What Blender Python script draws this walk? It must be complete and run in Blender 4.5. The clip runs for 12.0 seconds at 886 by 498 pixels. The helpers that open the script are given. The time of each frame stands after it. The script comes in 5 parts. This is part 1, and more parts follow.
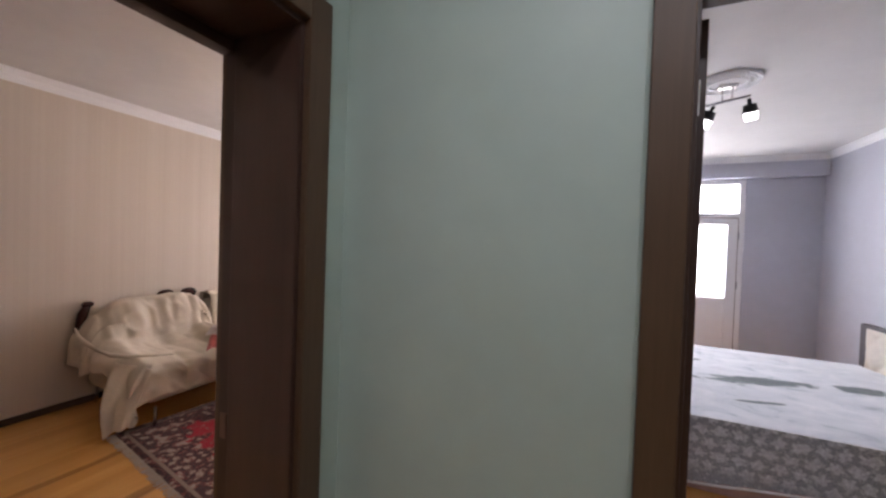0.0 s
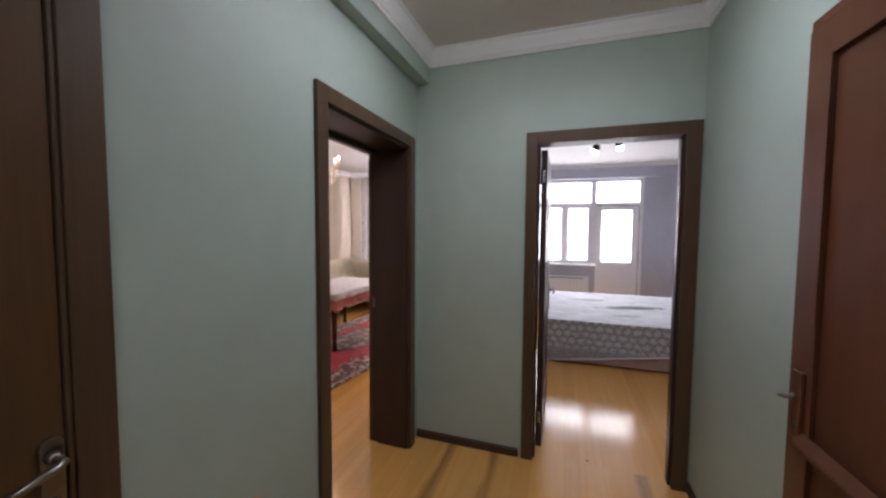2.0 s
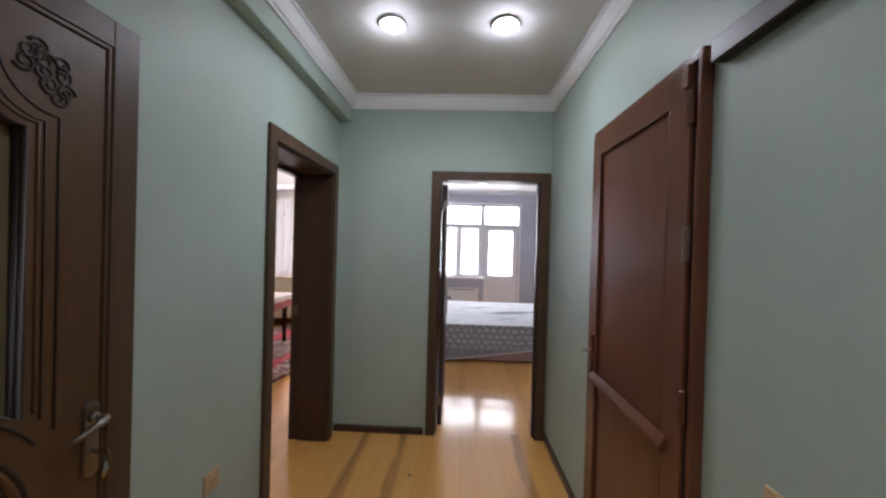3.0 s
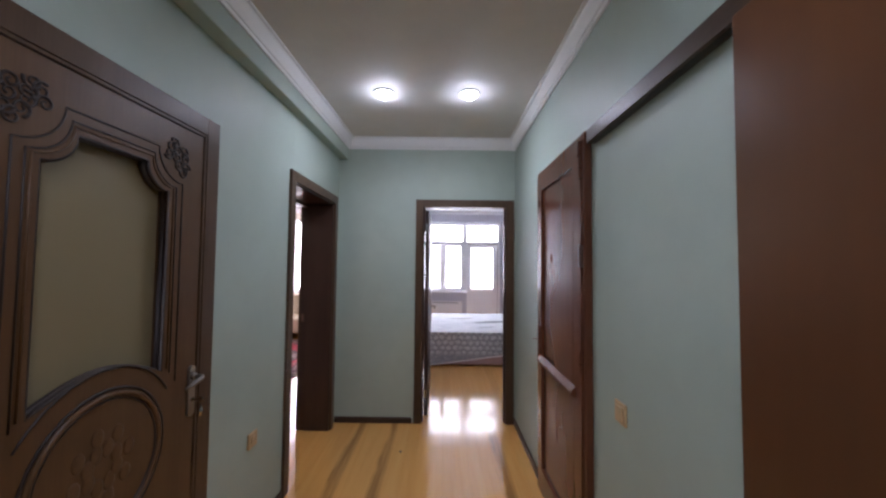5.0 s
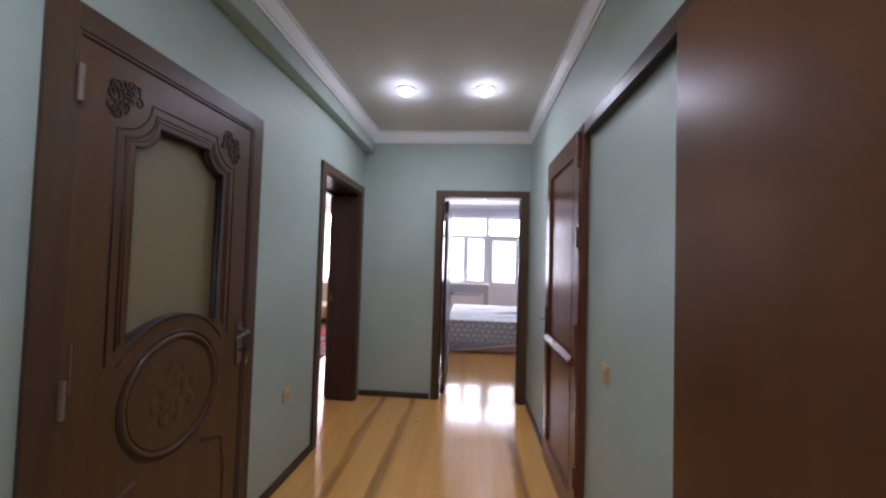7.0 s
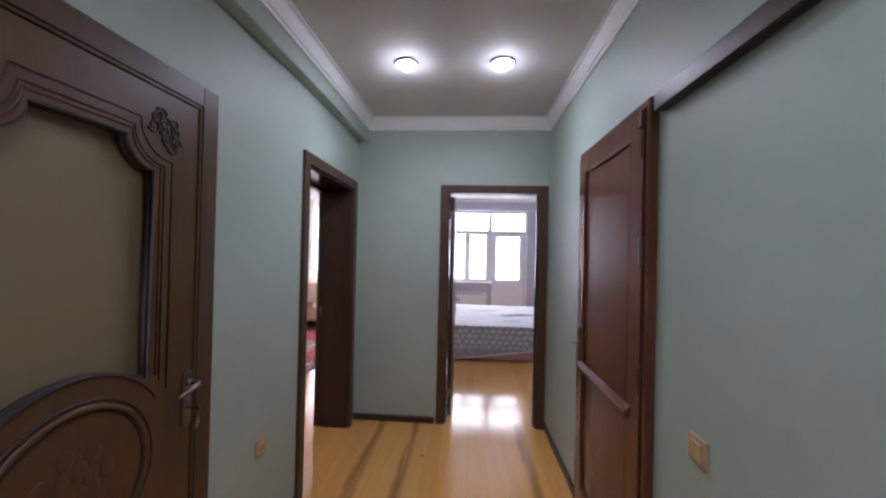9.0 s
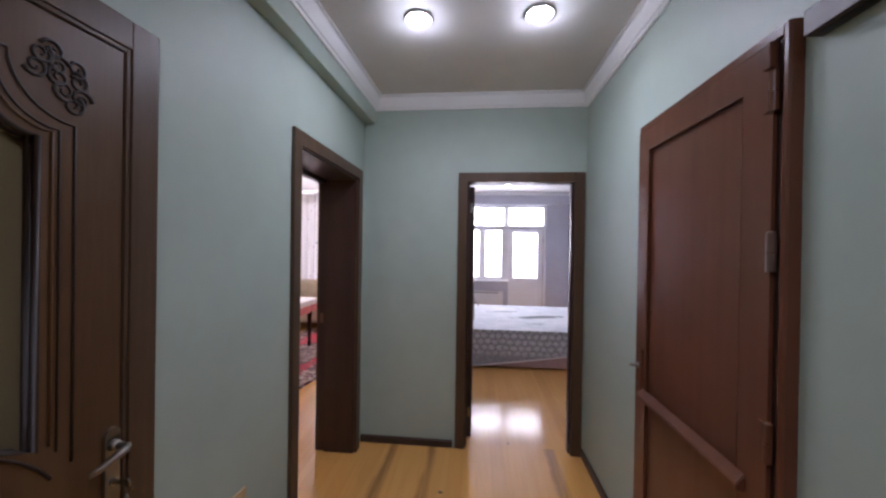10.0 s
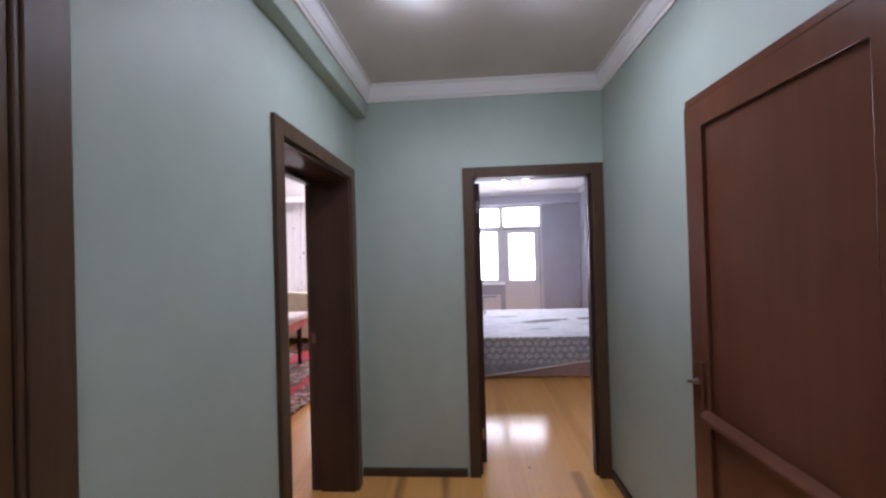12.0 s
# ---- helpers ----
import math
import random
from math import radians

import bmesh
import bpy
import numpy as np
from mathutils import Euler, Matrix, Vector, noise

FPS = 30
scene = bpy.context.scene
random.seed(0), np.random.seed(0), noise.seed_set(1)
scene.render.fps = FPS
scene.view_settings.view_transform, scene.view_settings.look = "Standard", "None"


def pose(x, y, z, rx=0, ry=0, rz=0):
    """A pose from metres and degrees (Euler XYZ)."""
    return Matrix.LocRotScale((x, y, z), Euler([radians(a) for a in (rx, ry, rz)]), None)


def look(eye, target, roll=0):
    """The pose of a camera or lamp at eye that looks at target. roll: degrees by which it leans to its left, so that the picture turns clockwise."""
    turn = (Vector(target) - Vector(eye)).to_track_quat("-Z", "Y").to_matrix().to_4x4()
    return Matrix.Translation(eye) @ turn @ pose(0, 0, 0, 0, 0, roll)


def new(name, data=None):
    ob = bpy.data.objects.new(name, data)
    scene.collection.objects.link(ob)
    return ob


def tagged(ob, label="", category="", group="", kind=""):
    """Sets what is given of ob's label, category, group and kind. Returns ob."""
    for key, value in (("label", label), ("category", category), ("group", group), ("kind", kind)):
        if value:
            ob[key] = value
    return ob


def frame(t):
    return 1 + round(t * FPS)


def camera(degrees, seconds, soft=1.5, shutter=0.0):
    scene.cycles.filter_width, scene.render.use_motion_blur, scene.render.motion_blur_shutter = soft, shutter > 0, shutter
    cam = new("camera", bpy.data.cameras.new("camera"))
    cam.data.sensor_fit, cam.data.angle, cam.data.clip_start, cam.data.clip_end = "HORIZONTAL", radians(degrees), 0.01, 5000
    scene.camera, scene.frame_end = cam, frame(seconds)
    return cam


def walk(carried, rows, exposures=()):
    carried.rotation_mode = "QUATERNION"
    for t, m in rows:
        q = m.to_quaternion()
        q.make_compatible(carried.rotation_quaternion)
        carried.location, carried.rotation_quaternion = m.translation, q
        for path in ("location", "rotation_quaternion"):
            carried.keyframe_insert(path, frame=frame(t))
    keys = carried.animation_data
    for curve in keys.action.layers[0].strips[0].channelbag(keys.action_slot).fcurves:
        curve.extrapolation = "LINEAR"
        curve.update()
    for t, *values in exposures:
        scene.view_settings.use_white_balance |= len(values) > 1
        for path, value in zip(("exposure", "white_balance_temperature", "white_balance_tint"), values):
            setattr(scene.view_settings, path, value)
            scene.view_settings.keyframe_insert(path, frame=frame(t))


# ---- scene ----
cam = camera(102.6, 12.0, 2.5)
PATH = [
    (0, (0.041, 0.098, 1.534), (-0.769, 1.926, 1.496), 2.0),
    (0.4, (0.083, -0.197, 1.523), (-0.863, 1.562, 1.41), 3.0),
    (0.5, (0.105, -0.262, 1.515), (-0.876, 1.477, 1.414), 4.2),
    (0.8, (0.187, -0.486, 1.502), (-0.849, 1.216, 1.321), 3.8),
    (1, (0.217, -0.624, 1.501), (-0.821, 1.065, 1.237), 3.4),
    (1.2, (0.223, -0.761, 1.524), (-0.7, 1.001, 1.315), 2.7),
    (1.5, (0.21, -1.03, 1.522), (-0.451, 0.848, 1.331), 1.2),
    (2, (0.346, -1.433, 1.517), (-0.289, 0.46, 1.407), 0.4),
    (2.5, (0.368, -1.719, 1.522), (0.052, 0.255, 1.486), 1.6),
    (3, (0.328, -1.949, 1.527), (0.254, 0.049, 1.513), 1.6),
    (3.2, (0.345, -2.044, 1.516), (0.202, -0.049, 1.519), 1.1),
    (5, (0.384, -2.518, 1.512), (0.383, -0.519, 1.595), 0.6),
    (5.5, (0.429, -2.689, 1.46), (0.163, -0.709, 1.541), 1.6),
    (6, (0.445, -2.8, 1.435), (0.331, -0.804, 1.486), 1.6),
    (6.5, (0.448, -2.788, 1.431), (0.406, -0.79, 1.506), 1.8),
    (7, (0.478, -2.723, 1.415), (0.327, -0.729, 1.477), 1.7),
    (9, (0.355, -2.264, 1.533), (0.225, -0.268, 1.549), 1.3),
    (9.5, (0.25, -2.049, 1.543), (0.122, -0.053, 1.531), -0.8),
    (10, (0.264, -1.839, 1.553), (0.076, 0.153, 1.544), 0.9),
    (10.5, (0.283, -1.728, 1.549), (0.092, 0.261, 1.628), 0.9),
    (11, (0.302, -1.738, 1.566), (0.087, 0.249, 1.662), -0.3),
    (11.5, (0.254, -1.682, 1.557), (0.04, 0.305, 1.642), 0.6),
    (12, (0.119, -1.556, 1.555), (-0.001, 0.44, 1.571), -1.6),
]
walk(cam, [(t, look(eye, target, roll)) for t, eye, target, roll in PATH], [(0.0, 0.12, 6800, 29), (0.6, 0.2, 6850, 31), (1.3, -0.08, 6850, 30), (3.0, 0.12, 6650, 26), (5.0, 0.17, 6350, 31), (7.0, 0.28, 6320, 32), (9.0, 0.15, 6350, 34), (12.0, 0.20, 6380, 35)])

# ---------- world and lights ----------
world = bpy.data.worlds.new("sky")
scene.world = world
world.use_nodes = True
wn = world.node_tree
sky = wn.nodes.new("ShaderNodeTexSky")
sky.sky_type = "NISHITA"
sky.sun_disc = False
sky.sun_elevation = radians(48)
sky.sun_rotation = radians(200)
wn.links.new(sky.outputs[0], wn.nodes["Background"].inputs[0])
wn.nodes["Background"].inputs[1].default_value = 0.12

sun_data = bpy.data.lights.new("sun", "SUN")
sun_data.energy, sun_data.angle, sun_data.color = 2.0, radians(2), (1.0, 0.95, 0.88)
sun = new("sun", sun_data)
sun.matrix_world = look((0, -8, 9), (0, 0, 0))


def lamp_point(name, at, watts, radius, colour):
    data = bpy.data.lights.new(name, "POINT")
    data.energy, data.shadow_soft_size, data.color = watts, radius, colour
    ob = new(name, data)
    ob.matrix_world = pose(*at)
    return ob


def lamp_down(name, at, watts, colour):
    """A ceiling spot that shines downwards in a wide cone."""
    data = bpy.data.lights.new(name, "SPOT")
    data.energy, data.color, data.shadow_soft_size = watts, colour, 0.04
    data.spot_size, data.spot_blend = radians(172), 0.95
    ob = new(name, data)
    ob.matrix_world = pose(*at)
    return ob


def lamp_window(name, x0, x1, y, z0, z1, watts, colour):
    """Sky light that enters through a window's opening, towards -y."""
    data = bpy.data.lights.new(name, "AREA")
    data.shape, data.size, data.size_y = "RECTANGLE", x1 - x0, z1 - z0
    data.energy, data.color = watts, colour
    ob = new(name, data)
    ob.matrix_world = look(((x0 + x1) / 2, y, (z0 + z1) / 2), ((x0 + x1) / 2, y - 1, (z0 + z1) / 2))
    return ob


COOL, WARM = (0.79, 0.92, 1.0), (1.0, 0.86, 0.68)
# the pair at y -2.35 is assumed and unseen, added to brighten the near hall
for hx, hy, watts in ((-0.05, -0.03, 12.8), (0.56, -0.03, 12.8), (-0.05, -2.35, 12.8), (0.56, -2.35, 12.8)):
    lamp_down("hall_lamp_light", (hx, hy, 2.640), watts, COOL)
    lamp_point("hall_crystal_light", (hx, hy, 2.666), 1.4, 0.018, (0.70, 0.88, 1.0))
lamp_window("bedroom_daylight", -0.25, 1.70, 5.99, 0.95, 2.44, 48, (0.845, 0.985, 1.0))
lamp_window("living_daylight", -3.65, -2.05, 5.53, 0.92, 2.42, 66, (0.95, 0.985, 0.98))

# ---------- materials ----------


class Nodes:
    """A material's node tree, with short calls for the nodes used here."""

    def __init__(self, name):
        self.m = bpy.data.materials.new(name)
        self.m.use_nodes = True
        self.t = self.m.node_tree
        self.b = self.t.nodes["Principled BSDF"]
        self.co = self.t.nodes.new("ShaderNodeTexCoord").outputs["Object"]

    def put(self, sock, v):
        if hasattr(v, "is_output"):
            self.t.links.new(v, sock)
        elif hasattr(v, "__len__") and len(v) == 3 and len(sock.default_value) == 4:
            sock.default_value = (*v, 1)
        else:
            sock.default_value = v

    def set(self, **kw):
        for k, v in kw.items():
            self.put(self.b.inputs[k.replace("_", " ")], v)
        return self

    def math(self, op, a, b=0.0, c=0.0):
        n = self.t.nodes.new("ShaderNodeMath")
        n.operation = op
        self.put(n.inputs[0], a), self.put(n.inputs[1], b), self.put(n.inputs[2], c)
        return n.outputs[0]

    def scale(self, v, by):
        n = self.t.nodes.new("ShaderNodeMapping")
        self.put(n.inputs[0], v)
        n.inputs["Scale"].default_value = by
        return n.outputs[0]

    def noise(self, v, scale, detail=4.0, rough=0.55, distort=0.0):
        n = self.t.nodes.new("ShaderNodeTexNoise")
        self.put(n.inputs["Vector"], v)
        n.inputs["Scale"].default_value, n.inputs["Detail"].default_value = scale, detail
        n.inputs["Roughness"].default_value, n.inputs["Distortion"].default_value = rough, distort
        return n.outputs["Fac"]

    def voronoi(self, v, scale, feature="F1"):
        n = self.t.nodes.new("ShaderNodeTexVoronoi")
        n.feature = feature
        self.put(n.inputs["Vector"], v)
        n.inputs["Scale"].default_value = scale
        return n.outputs["Distance"]

    def ramp(self, f, *stops):
        n = self.t.nodes.new("ShaderNodeValToRGB")
        self.put(n.inputs[0], f)
        e = n.color_ramp.elements
        while len(e) < len(stops):
            e.new(0.5)
        for k, (p, c) in zip(e, stops):
            k.position, k.color = p, (*c, 1)
        return n.outputs[0]

    def fac(self, f, lo, hi, a=0.0, b=1.0):
        n = self.t.nodes.new("ShaderNodeMapRange")
        for s, v in zip(n.inputs, (f, lo, hi, a, b)):
            self.put(s, v)
        return n.outputs[0]

    def mix(self, f, a, b, kind="MIX"):
        n = self.t.nodes.new("ShaderNodeMix")
        n.data_type, n.blend_type = "RGBA", kind
        self.put(n.inputs[0], f), self.put(n.inputs[6], a), self.put(n.inputs[7], b)
        return n.outputs[2]

    def xyz(self, v):
        n = self.t.nodes.new("ShaderNodeSeparateXYZ")
        self.put(n.inputs[0], v)
        return n.outputs

    def join(self, x, y, z):
        n = self.t.nodes.new("ShaderNodeCombineXYZ")
        for s, v in zip(n.inputs, (x, y, z)):
            self.put(s, v)
        return n.outputs[0]

    def rand(self):
        return self.t.nodes.new("ShaderNodeObjectInfo").outputs["Random"]

    def bump(self, h, strength=0.3, dist=0.01):
        n = self.t.nodes.new("ShaderNodeBump")
        n.inputs["Strength"].default_value, n.inputs["Distance"].default_value = strength, dist
        self.put(n.inputs["Height"], h)
        self.put(self.b.inputs["Normal"], n.outputs[0])
        return self


def mat_paint(name, colour, rough=0.6, mottle=0.05, grain=220, bump=0.12):
    """Rolled wall paint: faint blotches and roller stipple."""
    n = Nodes(name)
    big = n.noise(n.co, 1.3, 5)
    mid = n.noise(n.co, 9, 4)
    dark = tuple(c * (1 - mottle * 2) for c in colour)
    light = tuple(min(1, c * (1 + mottle)) for c in colour)
    f = n.math("ADD", n.math("MULTIPLY", big, 0.7), n.math("MULTIPLY", mid, 0.3))
    n.set(Base_Color=n.ramp(f, (0.3, dark), (0.7, light)), Roughness=n.fac(mid, 0.3, 0.7, rough - 0.06, rough + 0.06))
    n.bump(n.noise(n.co, grain, 3), bump, 0.002)
    return n.m


def mat_wood(name, colour, dark, rough=0.35, along=(14, 14, 0.8), coat=0.0, bump=0.08):
    """Stained or foiled wood with grain along z (or as the stretch says)."""
    n = Nodes(name)
    s = n.scale(n.co, along)
    fine = n.noise(n.scale(n.co, tuple(7 * a for a in along)), 1.0, 6, 0.65)
    broad = n.noise(s, 1.0, 4, 0.5, 0.6)
    f = n.math("ADD", n.math("MULTIPLY", broad, 0.55), n.math("MULTIPLY", fine, 0.45))
    wear = n.noise(n.co, 3.0, 5)
    n.set(Base_Color=n.ramp(f, (0.3, dark), (0.68, colour)), Roughness=n.fac(wear, 0.3, 0.7, rough - 0.03, rough + 0.04))
    n.set(Coat_Weight=coat, Coat_Roughness=0.12, Specular_IOR_Level=0.38)
    n.bump(fine, bump, 0.002)
    return n.m


def mat_gloss(name, colour, rough):
    """Brushed-on brown gloss: faint long strokes, slightly wavy."""
    n = Nodes(name)
    strokes = n.noise(n.scale(n.co, (22, 22, 0.9)), 1.0, 2, 0.4)
    cloud = n.noise(n.co, 1.6, 3)
    f = n.math("ADD", n.math("MULTIPLY", strokes, 0.28), n.math("MULTIPLY", cloud, 0.72))
    n.set(Base_Color=n.ramp(f, (0.3, tuple(0.78 * c for c in colour)), (0.7, tuple(1.18 * c for c in colour))))
    n.set(Roughness=n.fac(cloud, 0.3, 0.7, rough - 0.02, rough + 0.02))
    n.set(Specular_IOR_Level=0.38)
    return n.m


def mat_plain(name, colour, rough=0.5, metal=0.0, vary=0.08, scale=25, bump=0.0, **more):
    n = Nodes(name)
    f = n.noise(n.co, scale, 4)
    n.set(Base_Color=n.ramp(f, (0.3, tuple(c * (1 - vary) for c in colour)), (0.7, tuple(min(1, c * (1 + vary)) for c in colour))))
    n.set(Roughness=n.fac(f, 0.3, 0.7, max(0.02, rough - 0.05), rough + 0.05), Metallic=metal, **more)
    if bump:
        n.bump(n.noise(n.co, scale * 8, 4), bump, 0.003)
    return n.m


def mat_glow(name, colour, strength):
    n = Nodes(name)
    n.set(Base_Color=colour, Emission_Color=colour, Emission_Strength=strength, Roughness=0.3)
    return n.m


def mat_floor():
    """Yellow varnished softwood boards, some with dark heartwood streaks."""
    n = Nodes("varnished_board")
    r = n.rand()
    c = n.xyz(n.co)
    shift = n.math("MULTIPLY", r, 37.0)
    v = n.join(n.math("MULTIPLY", c[0], 20), n.math("ADD", n.math("MULTIPLY", c[1], 0.9), shift), shift)
    grain = n.noise(v, 1.0, 6, 0.6, 0.8)
    fine = n.noise(n.join(n.math("MULTIPLY", c[0], 160), n.math("MULTIPLY", c[1], 5), shift), 1.0, 4)
    base = n.ramp(grain, (0.2, (0.77, 0.375, 0.098)), (0.55, (0.84, 0.438, 0.128)), (0.85, (0.87, 0.485, 0.152)))
    tone = n.ramp(r, (0.0, (0.90, 0.87, 0.83)), (0.25, (1, 1, 1)), (0.85, (1.0, 0.98, 0.94)), (1.0, (0.94, 0.90, 0.86)))
    col = n.mix(1.0, base, tone, "MULTIPLY")
    col = n.mix(n.fac(fine, 0.35, 0.75, 0.0, 0.10), col, (0.36, 0.17, 0.05))
    smear = n.noise(n.co, 2.4, 5, 0.6)
    n.set(Base_Color=col, Roughness=n.fac(smear, 0.3, 0.75, 0.11, 0.20), Specular_IOR_Level=0.5, Coat_Weight=0.35, Coat_Roughness=n.fac(smear, 0.3, 0.75, 0.05, 0.09))
    n.bump(n.math("ADD", n.math("MULTIPLY", smear, 0.8), n.math("MULTIPLY", fine, 0.1)), 0.06, 0.01)
    return n


def mat_floor_dark():
    """The same boards where brown heartwood runs along them."""
    n = mat_floor()
    n.m.name = "varnished_heartwood_board"
    c = n.xyz(n.co)
    wob = n.noise(n.join(0, n.math("MULTIPLY", c[1], 1.5), n.math("MULTIPLY", n.rand(), 50)), 1.0, 4)
    off = n.math("ABSOLUTE", n.math("ADD", c[0], n.math("MULTIPLY", n.math("SUBTRACT", wob, 0.5), 0.10)))
    f = n.math("SUBTRACT", n.math("MULTIPLY", wob, 0.066), off)
    old = n.b.inputs["Base Color"].links[0].from_socket
    fade = n.fac(n.noise(n.join(n.math("MULTIPLY", c[0], 30), n.math("MULTIPLY", c[1], 1.1), n.math("MULTIPLY", n.rand(), 90)), 1.0, 5, 0.65), 0.32, 0.60, 0.30, 0.80)
    n.set(Base_Color=n.mix(n.math("MULTIPLY", n.fac(f, -0.020, 0.012), fade), old, (0.30, 0.135, 0.04)))
    return n.m


def mat_wallpaper():
    """Beige paper with faint vertical stripes."""
    n = Nodes("striped_wallpaper")
    c = n.xyz(n.co)
    u = n.math("ADD", c[0], c[1])
    stripe = n.noise(n.join(n.math("MULTIPLY", u, 30), n.math("MULTIPLY", c[2], 0.15), 0), 1.0, 3, 0.7)
    wide = n.math("SINE", n.math("MULTIPLY", u, 32))
    f = n.math("ADD", n.math("MULTIPLY", stripe, 0.8), n.math("MULTIPLY", wide, 0.05))
    n.set(Base_Color=n.ramp(f, (0.2, (0.625, 0.545, 0.455)), (0.7, (0.69, 0.615, 0.525))), Roughness=0.65)
    n.bump(stripe, 0.15, 0.003)
    return n.m


def mat_lace():
    """Grey-violet throw with rows of white five-petalled flowers."""
    n = Nodes("flowered_throw")
    c = n.xyz(n.co)
    wob = n.math("MULTIPLY", n.math("SUBTRACT", n.noise(n.co, 9, 3), 0.5), 0.9)
    wob2 = n.math("MULTIPLY", n.math("SUBTRACT", n.noise(n.scale(n.co, (1.3, 1, 0.8)), 11, 3), 0.5), 0.9)
    px, pz = n.math("ADD", n.math("MULTIPLY", c[0], 10.5), wob), n.math("ADD", n.math("MULTIPLY", c[2], 13.0), wob2)
    row = n.math("FLOOR", pz)
    sx = n.math("ADD", px, n.math("MULTIPLY", row, 0.5))
    fx = n.math("SUBTRACT", n.math("FRACT", sx), 0.5)
    fz = n.math("SUBTRACT", n.math("FRACT", pz), 0.5)
    rad = n.math("SQRT", n.math("ADD", n.math("MULTIPLY", fx, fx), n.math("MULTIPLY", fz, fz)))
    turn = n.math("ADD", n.math("ARCTAN2", fz, fx), n.math("MULTIPLY", n.math("FLOOR", sx), 1.7))
    petal = n.math("ADD", n.math("MULTIPLY", n.math("COSINE", n.math("MULTIPLY", turn, 5)), 0.085), 0.385)
    vein = n.fac(n.noise(n.co, 55, 3, 0.7), 0.38, 0.62, 0.45, 1.0)
    inside = n.math("MULTIPLY", n.fac(n.math("SUBTRACT", petal, rad), -0.05, 0.08), vein)
    upper = n.fac(c[2], 0.14, 0.22)
    weave = n.noise(n.co, 90, 3)
    ground = n.ramp(weave, (0.3, (0.24, 0.25, 0.265)), (0.7, (0.37, 0.38, 0.40)))
    flower = n.ramp(weave, (0.3, (0.58, 0.60, 0.61)), (0.7, (0.76, 0.78, 0.79)))
    small = n.math("MULTIPLY", n.fac(n.voronoi(n.co, 30), 0.20, 0.32, 0.6, 0.0), vein)
    leafy = n.fac(n.noise(n.co, 34, 4, 0.7, 1.2), 0.54, 0.60, 0.0, 0.45)
    f = n.math("MAXIMUM", n.math("MULTIPLY", inside, upper), n.math("MAXIMUM", n.math("MULTIPLY", leafy, upper), n.math("MULTIPLY", small, n.fac(c[2], 0.2, 0.15))))
    n.set(Base_Color=n.mix(f, ground, flower), Roughness=0.85, Sheen_Weight=0.2)
    n.bump(n.math("ADD", weave, f), 0.3, 0.004)
    return n.m


def mat_spread():
    """White and pale grey-blue cover with darker leaf-green streaks."""
    n = Nodes("bed_cover_cloth")
    c = n.xyz(n.co)
    weave = n.noise(n.co, 60, 3)
    rough = n.noise(n.join(n.math("MULTIPLY", c[0], 5), n.math("MULTIPLY", c[1], 7), c[2]), 1.0, 4, 0.6, 0.8)
    crease = n.noise(n.join(n.math("MULTIPLY", c[0], 3.4), n.math("MULTIPLY", c[1], 4.6), c[2]), 1.0, 5, 0.6, 1.2)
    col = n.ramp(crease, (0.30, (0.40, 0.46, 0.49)), (0.42, (0.66, 0.69, 0.73)), (0.7, (0.80, 0.81, 0.84)))
    leaves = 0.0
    for x, y, a, b in ((1.25, 3.75, 0.46, 0.105), (1.93, 3.91, 0.19, 0.10), (0.70, 4.15, 0.26, 0.035), (1.10, 3.25, 0.16, 0.025)):
        dx = n.math("DIVIDE", n.math("SUBTRACT", c[0], x), a)
        dy = n.math("DIVIDE", n.math("ADD", n.math("SUBTRACT", c[1], y), n.math("MULTIPLY", n.math("SUBTRACT", c[0], x), -0.26)), b)
        d = n.math("ADD", n.math("ADD", n.math("MULTIPLY", dx, dx), n.math("MULTIPLY", dy, dy)), n.math("MULTIPLY", n.math("SUBTRACT", rough, 0.5), 3.0))
        leaves = n.math("MAXIMUM", leaves, n.fac(d, 1.0, 0.55))
    col = n.mix(n.math("MULTIPLY", leaves, 0.9), col, (0.095, 0.135, 0.14))
    n.set(Base_Color=n.mix(n.fac(weave, 0.4, 0.7, 0, 0.15), col, (0.55, 0.58, 0.62)), Roughness=0.9)
    n.bump(n.math("ADD", n.math("MULTIPLY", weave, 0.5), n.math("MULTIPLY", rough, 2.0)), 0.5, 0.008)
    return n.m


